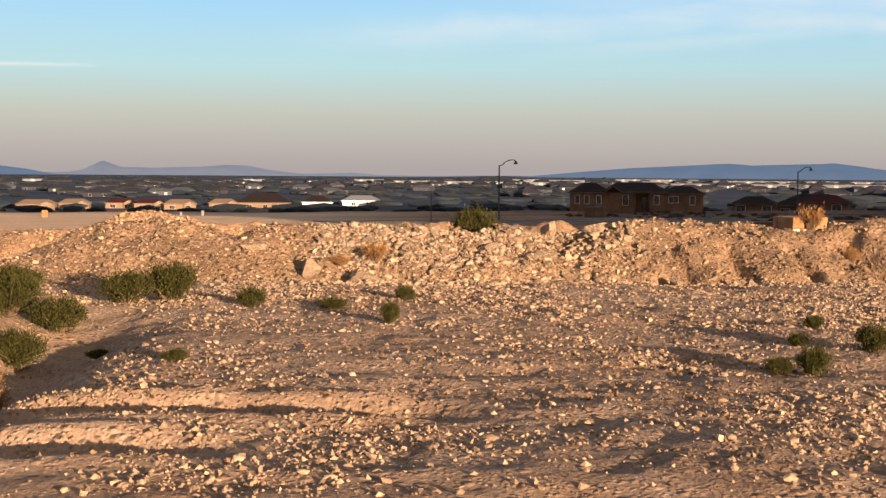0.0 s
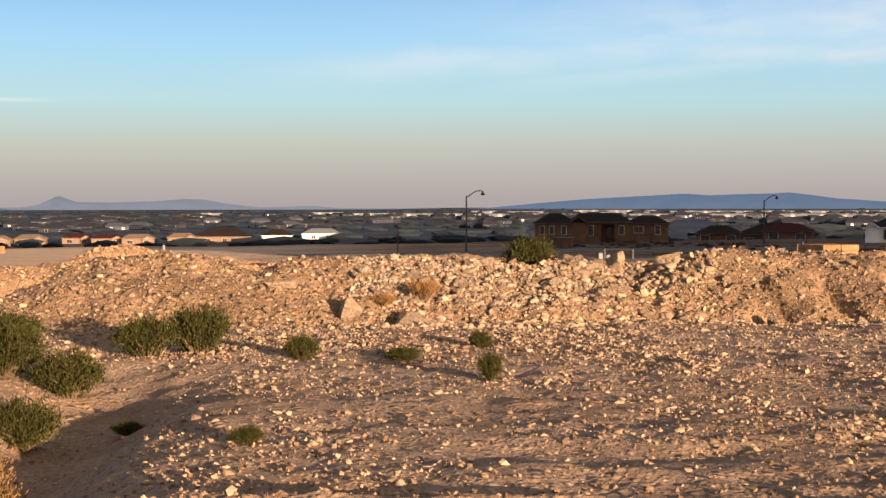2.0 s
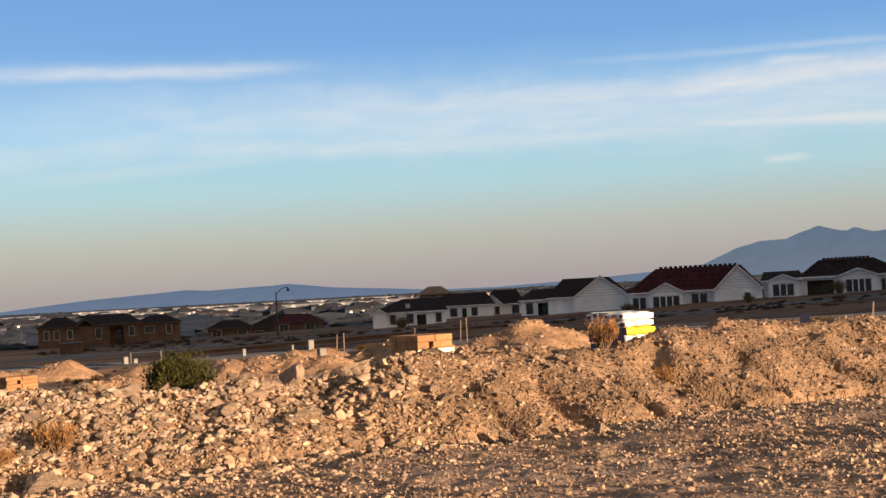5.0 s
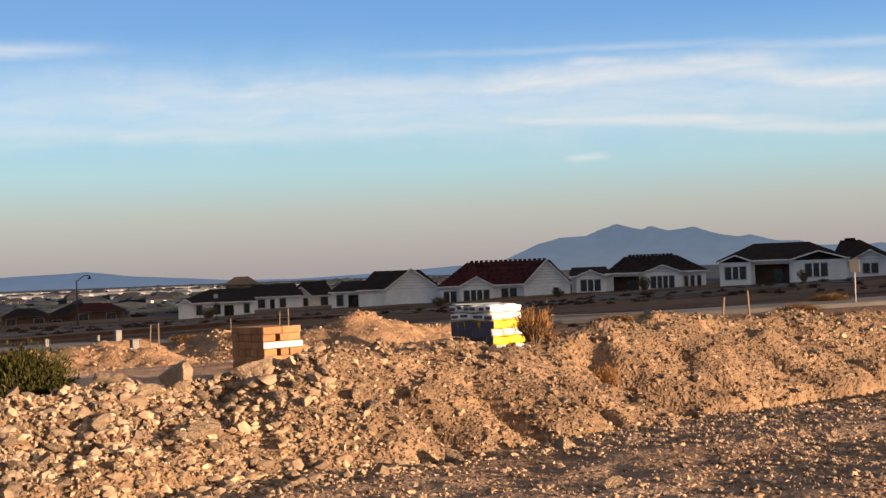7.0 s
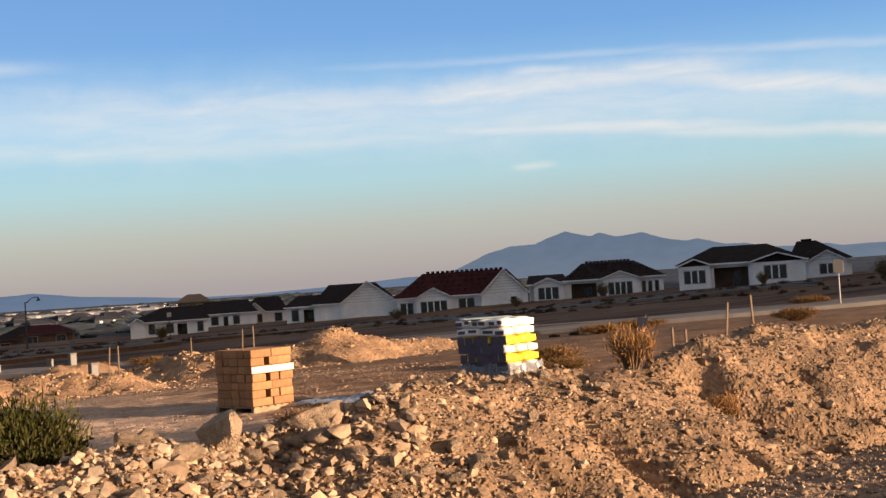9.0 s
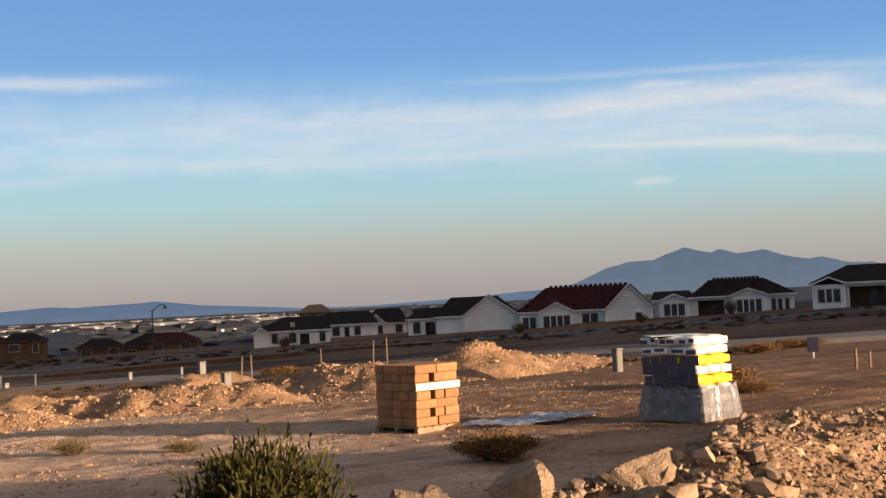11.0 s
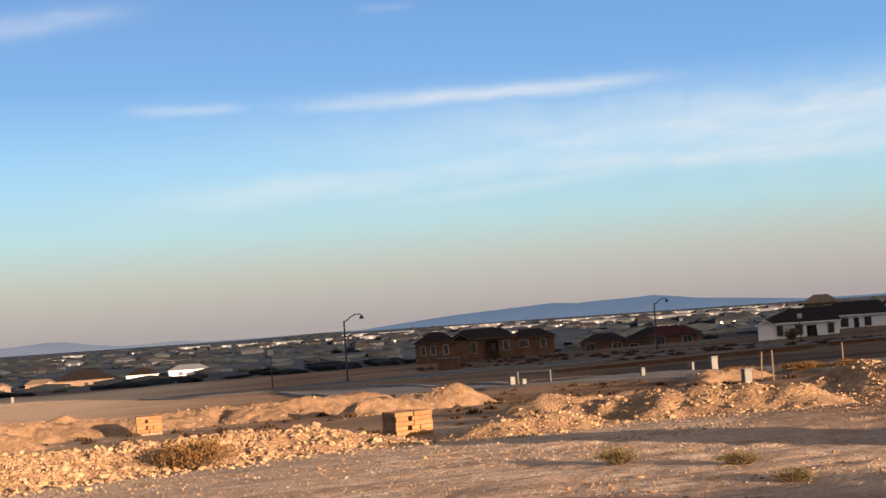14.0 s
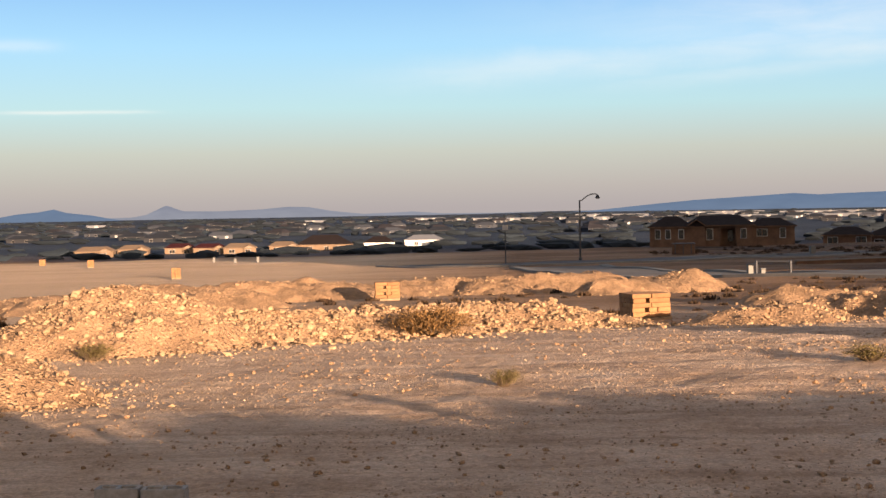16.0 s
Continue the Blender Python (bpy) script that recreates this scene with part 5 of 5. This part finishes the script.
# sunlit tan houses on the left
for i, (x, y, w, rf) in enumerate(((-187, 616, 17, M_WALLT), (-176, 640, 14, M_WALLT), (-158, 657, 14, M_ROOFR), (-141, 646, 15, M_ROOFR), (-126, 643, 15, M_WALLT), (-109, 666, 14, M_WALLT))):
    house(x, y, 10, w, "unfinished tan stucco house catching low sun", depth=12, wall=M_WALLT, roof=rf, wall_h=2.9, rise=2.0, inset=3.5, windows=((-w / 4, 1.4, 2.4, 1.6, 0), (w / 4, 1.4, 2.4, 1.6, 0.8)), bays=((w * 0.3, w * 0.35, 0.8, 1.3),))
house(-90, 672, 6, 27, "wide house with a black hipped roof", depth=18, wall=M_WALLT, rise=4.6, inset=8, windows=((-7, 1.4, 2.0, 1.6, 0), (1, 1.4, 2.0, 1.6, 0), (7, 1.4, 2.4, 1.8, 0)))
house(-64, 682, 4, 15, "small house with a black hipped roof", depth=12, wall=M_WALLW, rise=3.0, inset=5, windows=((0, 1.4, 2.4, 1.6, 0),))
house(-44, 718, 2, 20, "white unfinished house with a pale roof", depth=12, wall=M_WALLW, roof=M_WHITE, rise=2.6, inset=5, windows=((-4, 1.4, 1.8, 1.6, 0), (4, 1.4, 1.8, 1.6, 0)))

# the older town further down the valley, haze painted into its dulled colours
M_TOWNT = material("haze_dimmed_tan_wall", (0.032, 0.034, 0.042), vary=0.1, scale=0.3, fine=2, bump=0)
M_TOWNW = material("haze_dimmed_white_wall", (0.06, 0.065, 0.08), vary=0.1, scale=0.3, fine=2, bump=0)
M_TOWNB = material("haze_dimmed_brown_wall", (0.028, 0.029, 0.035), vary=0.1, scale=0.3, fine=2, bump=0)
M_TOWNR = material("haze_dimmed_dark_roof", (0.018, 0.021, 0.03), vary=0.15, scale=0.3, fine=2, bump=0)
M_TOWNM = material("haze_dimmed_red_roof", (0.028, 0.024, 0.029), vary=0.15, scale=0.3, fine=2, bump=0)
TOWN = []
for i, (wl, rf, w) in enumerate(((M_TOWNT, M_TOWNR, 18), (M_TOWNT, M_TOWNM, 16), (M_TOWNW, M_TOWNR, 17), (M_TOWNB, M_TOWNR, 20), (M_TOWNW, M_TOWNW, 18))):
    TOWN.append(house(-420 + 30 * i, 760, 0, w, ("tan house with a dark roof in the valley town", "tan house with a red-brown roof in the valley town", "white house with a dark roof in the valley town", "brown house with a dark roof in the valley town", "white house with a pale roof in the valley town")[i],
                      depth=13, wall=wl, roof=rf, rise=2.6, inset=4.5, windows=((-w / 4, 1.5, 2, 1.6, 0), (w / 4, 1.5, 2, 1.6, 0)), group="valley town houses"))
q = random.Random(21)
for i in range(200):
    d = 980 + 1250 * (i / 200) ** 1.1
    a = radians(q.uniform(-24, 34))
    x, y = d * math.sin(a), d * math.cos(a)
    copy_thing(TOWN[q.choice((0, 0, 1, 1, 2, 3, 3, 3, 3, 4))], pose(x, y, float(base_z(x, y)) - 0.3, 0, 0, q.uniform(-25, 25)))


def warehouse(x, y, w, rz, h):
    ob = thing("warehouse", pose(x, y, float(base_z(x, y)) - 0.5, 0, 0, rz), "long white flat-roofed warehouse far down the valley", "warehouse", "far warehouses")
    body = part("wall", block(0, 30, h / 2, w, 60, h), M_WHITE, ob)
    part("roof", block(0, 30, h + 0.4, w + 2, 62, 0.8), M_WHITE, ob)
    for i in range(int(w / 22)):
        part("dock_door", block(-w / 2 + 14 + i * 22, -0.1, 2.2, 5, 0.3, 4), M_TRIM, body)
    return ob


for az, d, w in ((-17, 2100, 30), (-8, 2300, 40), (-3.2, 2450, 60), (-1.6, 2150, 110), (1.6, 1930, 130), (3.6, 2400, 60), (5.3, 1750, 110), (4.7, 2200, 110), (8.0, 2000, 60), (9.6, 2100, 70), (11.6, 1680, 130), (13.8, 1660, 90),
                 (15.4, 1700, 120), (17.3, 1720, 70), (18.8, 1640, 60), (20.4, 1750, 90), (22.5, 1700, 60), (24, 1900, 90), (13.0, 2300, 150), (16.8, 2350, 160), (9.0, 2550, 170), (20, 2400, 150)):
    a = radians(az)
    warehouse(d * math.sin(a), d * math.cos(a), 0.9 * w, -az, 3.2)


def far_trees(n):
    vs, fs, off = [], [], 0
    for i in range(n):
        d = 560 + 2600 * q.random() ** 1.3
        a = radians(q.uniform(-28, 40))
        v, f = PEBBLES[i % len(PEBBLES)]
        r = q.uniform(1.4, 3.2) * (1 + d / 3000)
        x, y = d * math.sin(a), d * math.cos(a)
        vs.append(v * np.array([r * q.uniform(1, 3.2), r, r * 0.8]) + np.array([x, y, float(base_z(x, y)) + r * 0.35]))
        fs.append(f + off)
        off += len(v)
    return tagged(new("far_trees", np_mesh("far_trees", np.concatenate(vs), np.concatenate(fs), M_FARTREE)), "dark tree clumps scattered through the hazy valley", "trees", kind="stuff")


# tree colour darkened and blued, with the valley's haze painted in
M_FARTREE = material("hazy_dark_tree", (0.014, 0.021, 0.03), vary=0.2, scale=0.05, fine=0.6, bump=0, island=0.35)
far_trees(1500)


# ---- streets ----
def strip(name, pts, width, lift, mat, label, category="road", step=3.0):
    """A road laid along a line of points, following the land."""
    P = [Vector((*p, 0)) for p in pts]
    line = []
    for k in range(len(P) - 1):
        p0, p1, p2, p3 = P[max(k - 1, 0)], P[k], P[k + 1], P[min(k + 2, len(P) - 1)]
        n = max(2, int((p2 - p1).length / step))
        for i in range(n):
            t = i / n
            line.append(0.5 * ((2 * p1) + (p2 - p0) * t + (2 * p0 - 5 * p1 + 4 * p2 - p3) * t * t + (3 * p1 - p0 - 3 * p2 + p3) * t ** 3))
    line.append(P[-1])
    vs, fs = [], []
    for i, p in enumerate(line):
        d = (line[min(i + 1, len(line) - 1)] - line[max(i - 1, 0)]).normalized()
        side = Vector((-d.y, d.x, 0))
        zc = max(float(ground_z(np.array([(p + side * s * width / 2).x]), np.array([(p + side * s * width / 2).y]))[0]) for s in (-1, 0, 1))
        for s in (-1, 1):
            e = p + side * s * width / 2
            vs += [(e.x, e.y, zc + lift), (e.x, e.y, zc - 0.6)]
    for i in range(len(line) - 1):
        a = i * 4
        fs += [(a, a + 4, a + 6, a + 2), (a, a + 1, a + 5, a + 4), (a + 2, a + 6, a + 7, a + 3)]
    me = mesh_of(name, vs, fs, mat)
    return tagged(new(name, me), label, category, kind="structure"), line


def street(name, pts, width, mat, label):
    strip(name, pts, width, 0.05, mat, label)
    P = [Vector((*p, 0)) for p in pts]
    for s in (-1, 1):
        edge = []
        for i, p in enumerate(P):
            d = (P[min(i + 1, len(P) - 1)] - P[max(i - 1, 0)]).normalized()
            e = p + Vector((-d.y, d.x, 0)) * s * (width / 2 + 0.5)
            edge.append((e.x, e.y))
        strip("kerb", edge, 1.0, 0.20, M_KERB, "pale concrete kerb along the street", "kerb")


street("road_main", [(-14, 200), (-6, 186), (2, 178), (18, 188), (34, 205), (56, 205), (84, 188), (112, 162), (135, 132)], 10, M_ASPHALT, "curving grey asphalt street between building lots")
M_DUSTROAD = material("dust_covered_asphalt", (0.15, 0.128, 0.11), vary=0.15, scale=0.3, fine=5)
street("road_side", [(4, 166), (7, 146), (10, 126), (15, 110), (23, 99), (34, 84), (45, 67), (58, 56), (80, 45), (110, 36)], 9, M_DUSTROAD, "dusty pale street past empty lots")


def low_wall(x0, y0, x1, y1, h, label):
    d = Vector((x1 - x0, y1 - y0, 0))
    ob = thing("retaining_wall", pose((x0 + x1) / 2, (y0 + y1) / 2, float(base_z((x0 + x1) / 2, (y0 + y1) / 2)) - 0.3, 0, 0, math.degrees(math.atan2(d.y, d.x))), label, "wall")
    n = max(2, int(d.length / 6))
    for i in range(n):
        part("wall_panel", block(-d.length / 2 + (i + 0.5) * d.length / n, 0, (h + 0.3) / 2, d.length / n - 0.03, 0.3, h + 0.3, 0.02), M_WALLB, ob)
    part("cap", block(0, 0, h + 0.36, d.length + 0.1, 0.45, 0.12, 0.02), M_KERB, ob, "pale concrete cap")
    return ob


low_wall(27, 153, 62, 170, 0.4, "low brown retaining wall with a pale cap")
low_wall(64, 171, 92, 169, 0.4, "low brown retaining wall with a pale cap")


# ---- small things on the lots ----
def pedestal(x, y, w, h, label):
    ob = thing("utility_pedestal", pose(x, y, float(ground_z(np.array([x]), np.array([y]))[0]) - 0.03, 0, 0, 15), label, "utility box", "utility boxes")
    part("body", block(0, 0, h / 2, w, w * 0.8, h, 0.03), M_PLASTIC, ob)
    part("lid", block(0, 0, h + 0.03, w * 1.08, w * 0.9, 0.08, 0.02), M_PLASTIC, ob)
    return ob


for x, y, w, h in ((14.5, 108.8, .5, 1.0), (20.2, 78.4, .55, 0.8), (29.4, 110.5, .7, 1.2), (28.4, 112.7, .6, .9), (21.6, 101.2, .35, .8), (59.9, 205.5, .9, 1.6), (53.4, 209.7, .8, 1.5), (41.3, 209, 1.0, 1.5), (25.2, 52.7, .42, .95),
                   (-53.3, 253.4, .6, 1.1), (-48.8, 249.9, .6, 1.0), (-42.5, 237.3, .6, 1.1), (14.1, 102.3, .4, .6)):
    pedestal(x, y, 0.75 * w, 0.8 * h, "pale plastic utility pedestal standing in dirt")


def stake(x, y, h, lean, label="thin weathered wooden survey stake"):
    ob = thing("survey_stake", pose(x, y, float(ground_z(np.array([x]), np.array([y]))[0]) - 0.1, 0, lean, 0), label, "stake", "survey stakes")
    bm = block(0, 0, h / 2, 0.07, 0.045, h, 0.005)
    part("shaft", bm, M_STAKE, ob)
    bm = bmesh.new()
    prism(bm, (0, 0, h), (0, 0, h + 0.06), 0.04, 0.005, 4)
    part("tip", bm, M_STAKE, ob)


for x, y, h, lean in ((22.1, 81.6, 1.5, 4), (21.7, 78.9, 1.5, 0), (32.9, 96.4, 1.5, 0), (33.9, 90.6, 1.6, 3), (29.7, 79.9, 1.8, 0), (27.1, 41.6, 1.15, 7), (28.7, 42.0, 1.25, -3), (24.6, 41.2, .6, 0), (25.2, 41.3, .5, 0)):
    stake(x, y, h, lean)


def board_sign(x, y, rz, label, pole_h, w, h, mat):
    ob = thing("sign", pose(x, y, float(ground_z(np.array([x]), np.array([y]))[0]) - 0.05, 0, 0, rz), label, "sign")
    bm = bmesh.new()
    prism(bm, (0, 0, 0), (0, 0, pole_h), 0.035, 0.035, 8)
    part("post", bm, M_TRIM, ob)
    bd = part("board", block(0, -0.05, pole_h - h / 2, w, 0.04, h, 0.01), mat, ob)
    return ob, bd


board_sign(29.0, 47.4, -30, "small dark blue notice board on a short post", 0.72, 0.36, 0.46, M_SIGN)
ob, bd = board_sign(50.7, 57.3, -45, "white street notice with red bars on a post", 2.4, 0.5, 0.65, M_PLASTIC)


def gate_frame(x, y, rz):
    ob = thing("pipe_barrier", pose(x, y, float(ground_z(np.array([x]), np.array([y]))[0]), 0, 0, rz), "dark steel pipe barrier with two posts", "barrier")
    for sx in (-1.1, 1.1):
        bm = bmesh.new()
        prism(bm, (sx, 0, -0.05), (sx, 0, 1.05), 0.09, 0.09, 8)
        part("post", bm, M_METAL, ob)
    bm = bmesh.new()
    prism(bm, (-1.1, 0, 1.0), (1.1, 0, 1.0), 0.06, 0.06, 8)
    part("rail", bm, M_METAL, ob)


gate_frame(15.6, 106.5, -20)


def thin_pole(x, y, h, label):
    ob = thing("post", pose(x, y, float(base_z(x, y)) - 0.2, 0, 0, 0), label, "post")
    bm = bmesh.new()
    prism(bm, (0, 0, 0), (0, 0, h), 0.09, 0.07, 8)
    part("shaft", bm, M_METAL, ob)
    part("plate", block(0, -0.05, h - 0.35, 0.75, 0.05, 0.7, 0.01), M_TRIM, ob)


thin_pole(-1.8, 198, 5.5, "thin dark post with a small plate beside the street")
thin_pole(77.4, 212, 4.5, "thin dark post beside the street")


def dumpster(x, y):
    ob = thing("dumpster", pose(x, y, float(base_z(x, y)), 0, 0, -10), "dark brown open waste bin on a dirt lot", "dumpster")
    bm = bmesh.new()
    box_bm(bm, 0, 0, 0.9, 3.4, 2.0, 1.6, 0.05)
    part("body", bm, M_WALLB, ob)
    part("rim", block(0, 0, 1.74, 3.55, 2.15, 0.12, 0.02), M_METAL, ob)
    for sx in (-1.2, 0, 1.2):
        part("rib", block(sx, -1.04, 0.9, 0.12, 0.1, 1.5, 0.02), M_METAL, ob)


dumpster(25.3, 224)


# grey hollow blocks lying behind the bank
def cinder_block(x, y, rz):
    z = float(ground_z(np.array([x]), np.array([y]))[0])
    ob = thing("cinder_block", pose(x, y, z, 0, 0, rz), "grey hollow cinder block lying on dirt", "cinder block", "cinder blocks")
    for sy in (-1, 1):
        part("shell", block(0, sy * 0.08, 0.095, 0.39, 0.032, 0.19, 0.004), M_CINDER, ob)
    for sx in (-0.178, 0, 0.178):
        part("web", block(sx, 0, 0.095, 0.033, 0.128, 0.188), M_CINDER, ob)


for i in range(2):
    cinder_block(-5.36 + 0.41 * i, 29.7, 3 * i)


def sheet(x, y, w, d, rz):
    n = 26
    vs, fs = [], []
    z = float(ground_z(np.array([x]), np.array([y]))[0])
    for i in range(n):
        for j in range(n):
            u, v = (i / (n - 1) - .5) * w, (j / (n - 1) - .5) * d
            c, s_ = math.cos(radians(rz)), math.sin(radians(rz))
            gx, gy = x + u * c - v * s_, y + u * s_ + v * c
            gz = float(ground_z(np.array([gx]), np.array([gy]))[0])
            vs.append((u, v, gz - z + 0.03 + 0.10 * float(fbm(np.array([u * 3.1]), np.array([v * 3.1]), 3)[0])))
    for i in range(n - 1):
        for j in range(n - 1):
            a = i * n + j
            fs.append((a, a + n, a + n + 1, a + 1))
    me = mesh_of("plastic_sheet", vs, fs, M_WRAP)
    ob = new("plastic_sheet", me)
    ob.matrix_world = pose(x, y, z, 0, 0, rz)
    so = ob.modifiers.new("thick", "SOLIDIFY")
    so.thickness = 0.005
    tagged(ob, "crumpled grey plastic sheet lying on dirt", "plastic sheet")


sheet(12.1, 37.3, 2.6, 1.4, 20)


# bare shrubs round the far houses, and a small bare tree
SHRUBS = ((150.0, 166, 2.4, 3.2), (139.7, 124.6, 2.6, 3.0), (135.0, 115.0, 2.8, 3.3), (129.0, 106.0, 3.0, 3.4), (122.5, 99.5, 2.6, 2.8), (147.0, 190.0, 1.6, 2.6), (141.5, 148.0, 1.1, 2.0), (113.8, 203.8, 1.4, 1.8), (131.0, 193.5, 1.2, 1.6),
          (26.4, 86.5, 1.6, 0.6), (24, 90, 1.4, 0.6), (35, 46, 0.9, 0.5), (55, 63, 1.2, .6), (28.5, 85, 1.4, .55), (83, 230, 2.0, 2.2), (36, 58, 1.2, .45), (40, 60, 1.3, .4))
for i, (x, y, r, h) in enumerate(SHRUBS):
    bush(x, y, r, h, "dry" if h < 1.5 else "weed", i, "bare brown scrub beside the street" if h < 1.5 else "tall bare shrub in front of an unfinished house", z=float(ground_z(np.array([x]), np.array([y]))[0]))


def bare_tree(x, y, h):
    z = float(base_z(x, y)) - 0.2
    ob = thing("bare_tree", pose(x, y, z), "small bare desert tree with thin branches", "tree")
    bm = bmesh.new()
    qq = random.Random(4)
    tips = []

    def limb(p, d, L, r, depth):
        e = p + d * L
        prism(bm, p, e, r, r * 0.62, 5)
        if depth == 0:
            tips.append((p, e))
            return
        for _ in range(3):
            nd = (d + Vector((qq.uniform(-.7, .7), qq.uniform(-.7, .7), qq.uniform(-.1, .5)))).normalized()
            limb(e, nd, L * qq.uniform(.6, .8), r * .6, depth - 1)
    limb(Vector((0, 0, 0)), Vector((0.05, 0, 1)), h * 0.32, 0.16, 4)
    part("trunk", bm, M_TWIG, ob)
    vs, fs = [], []
    for p, e in tips:
        for _ in range(8):
            c = p.lerp(e, qq.random()) + Vector((qq.uniform(-.2, .2), qq.uniform(-.2, .2), qq.uniform(-.2, .2)))
            a = Vector((qq.uniform(-1, 1), qq.uniform(-1, 1), qq.uniform(-1, 1))).normalized() * 0.12
            b_ = a.orthogonal().normalized() * 0.05
            k = len(vs)
            vs += [c - a, c + b_, c + a, c - b_]
            fs.append((k, k + 1, k + 2, k + 3))
    part("crown", mesh_of("crown", vs, fs, M_DRY), None, ob)


bare_tree(83.2, 79.5, 5.6)
bare_tree(88.5, 80.5, 4.4)
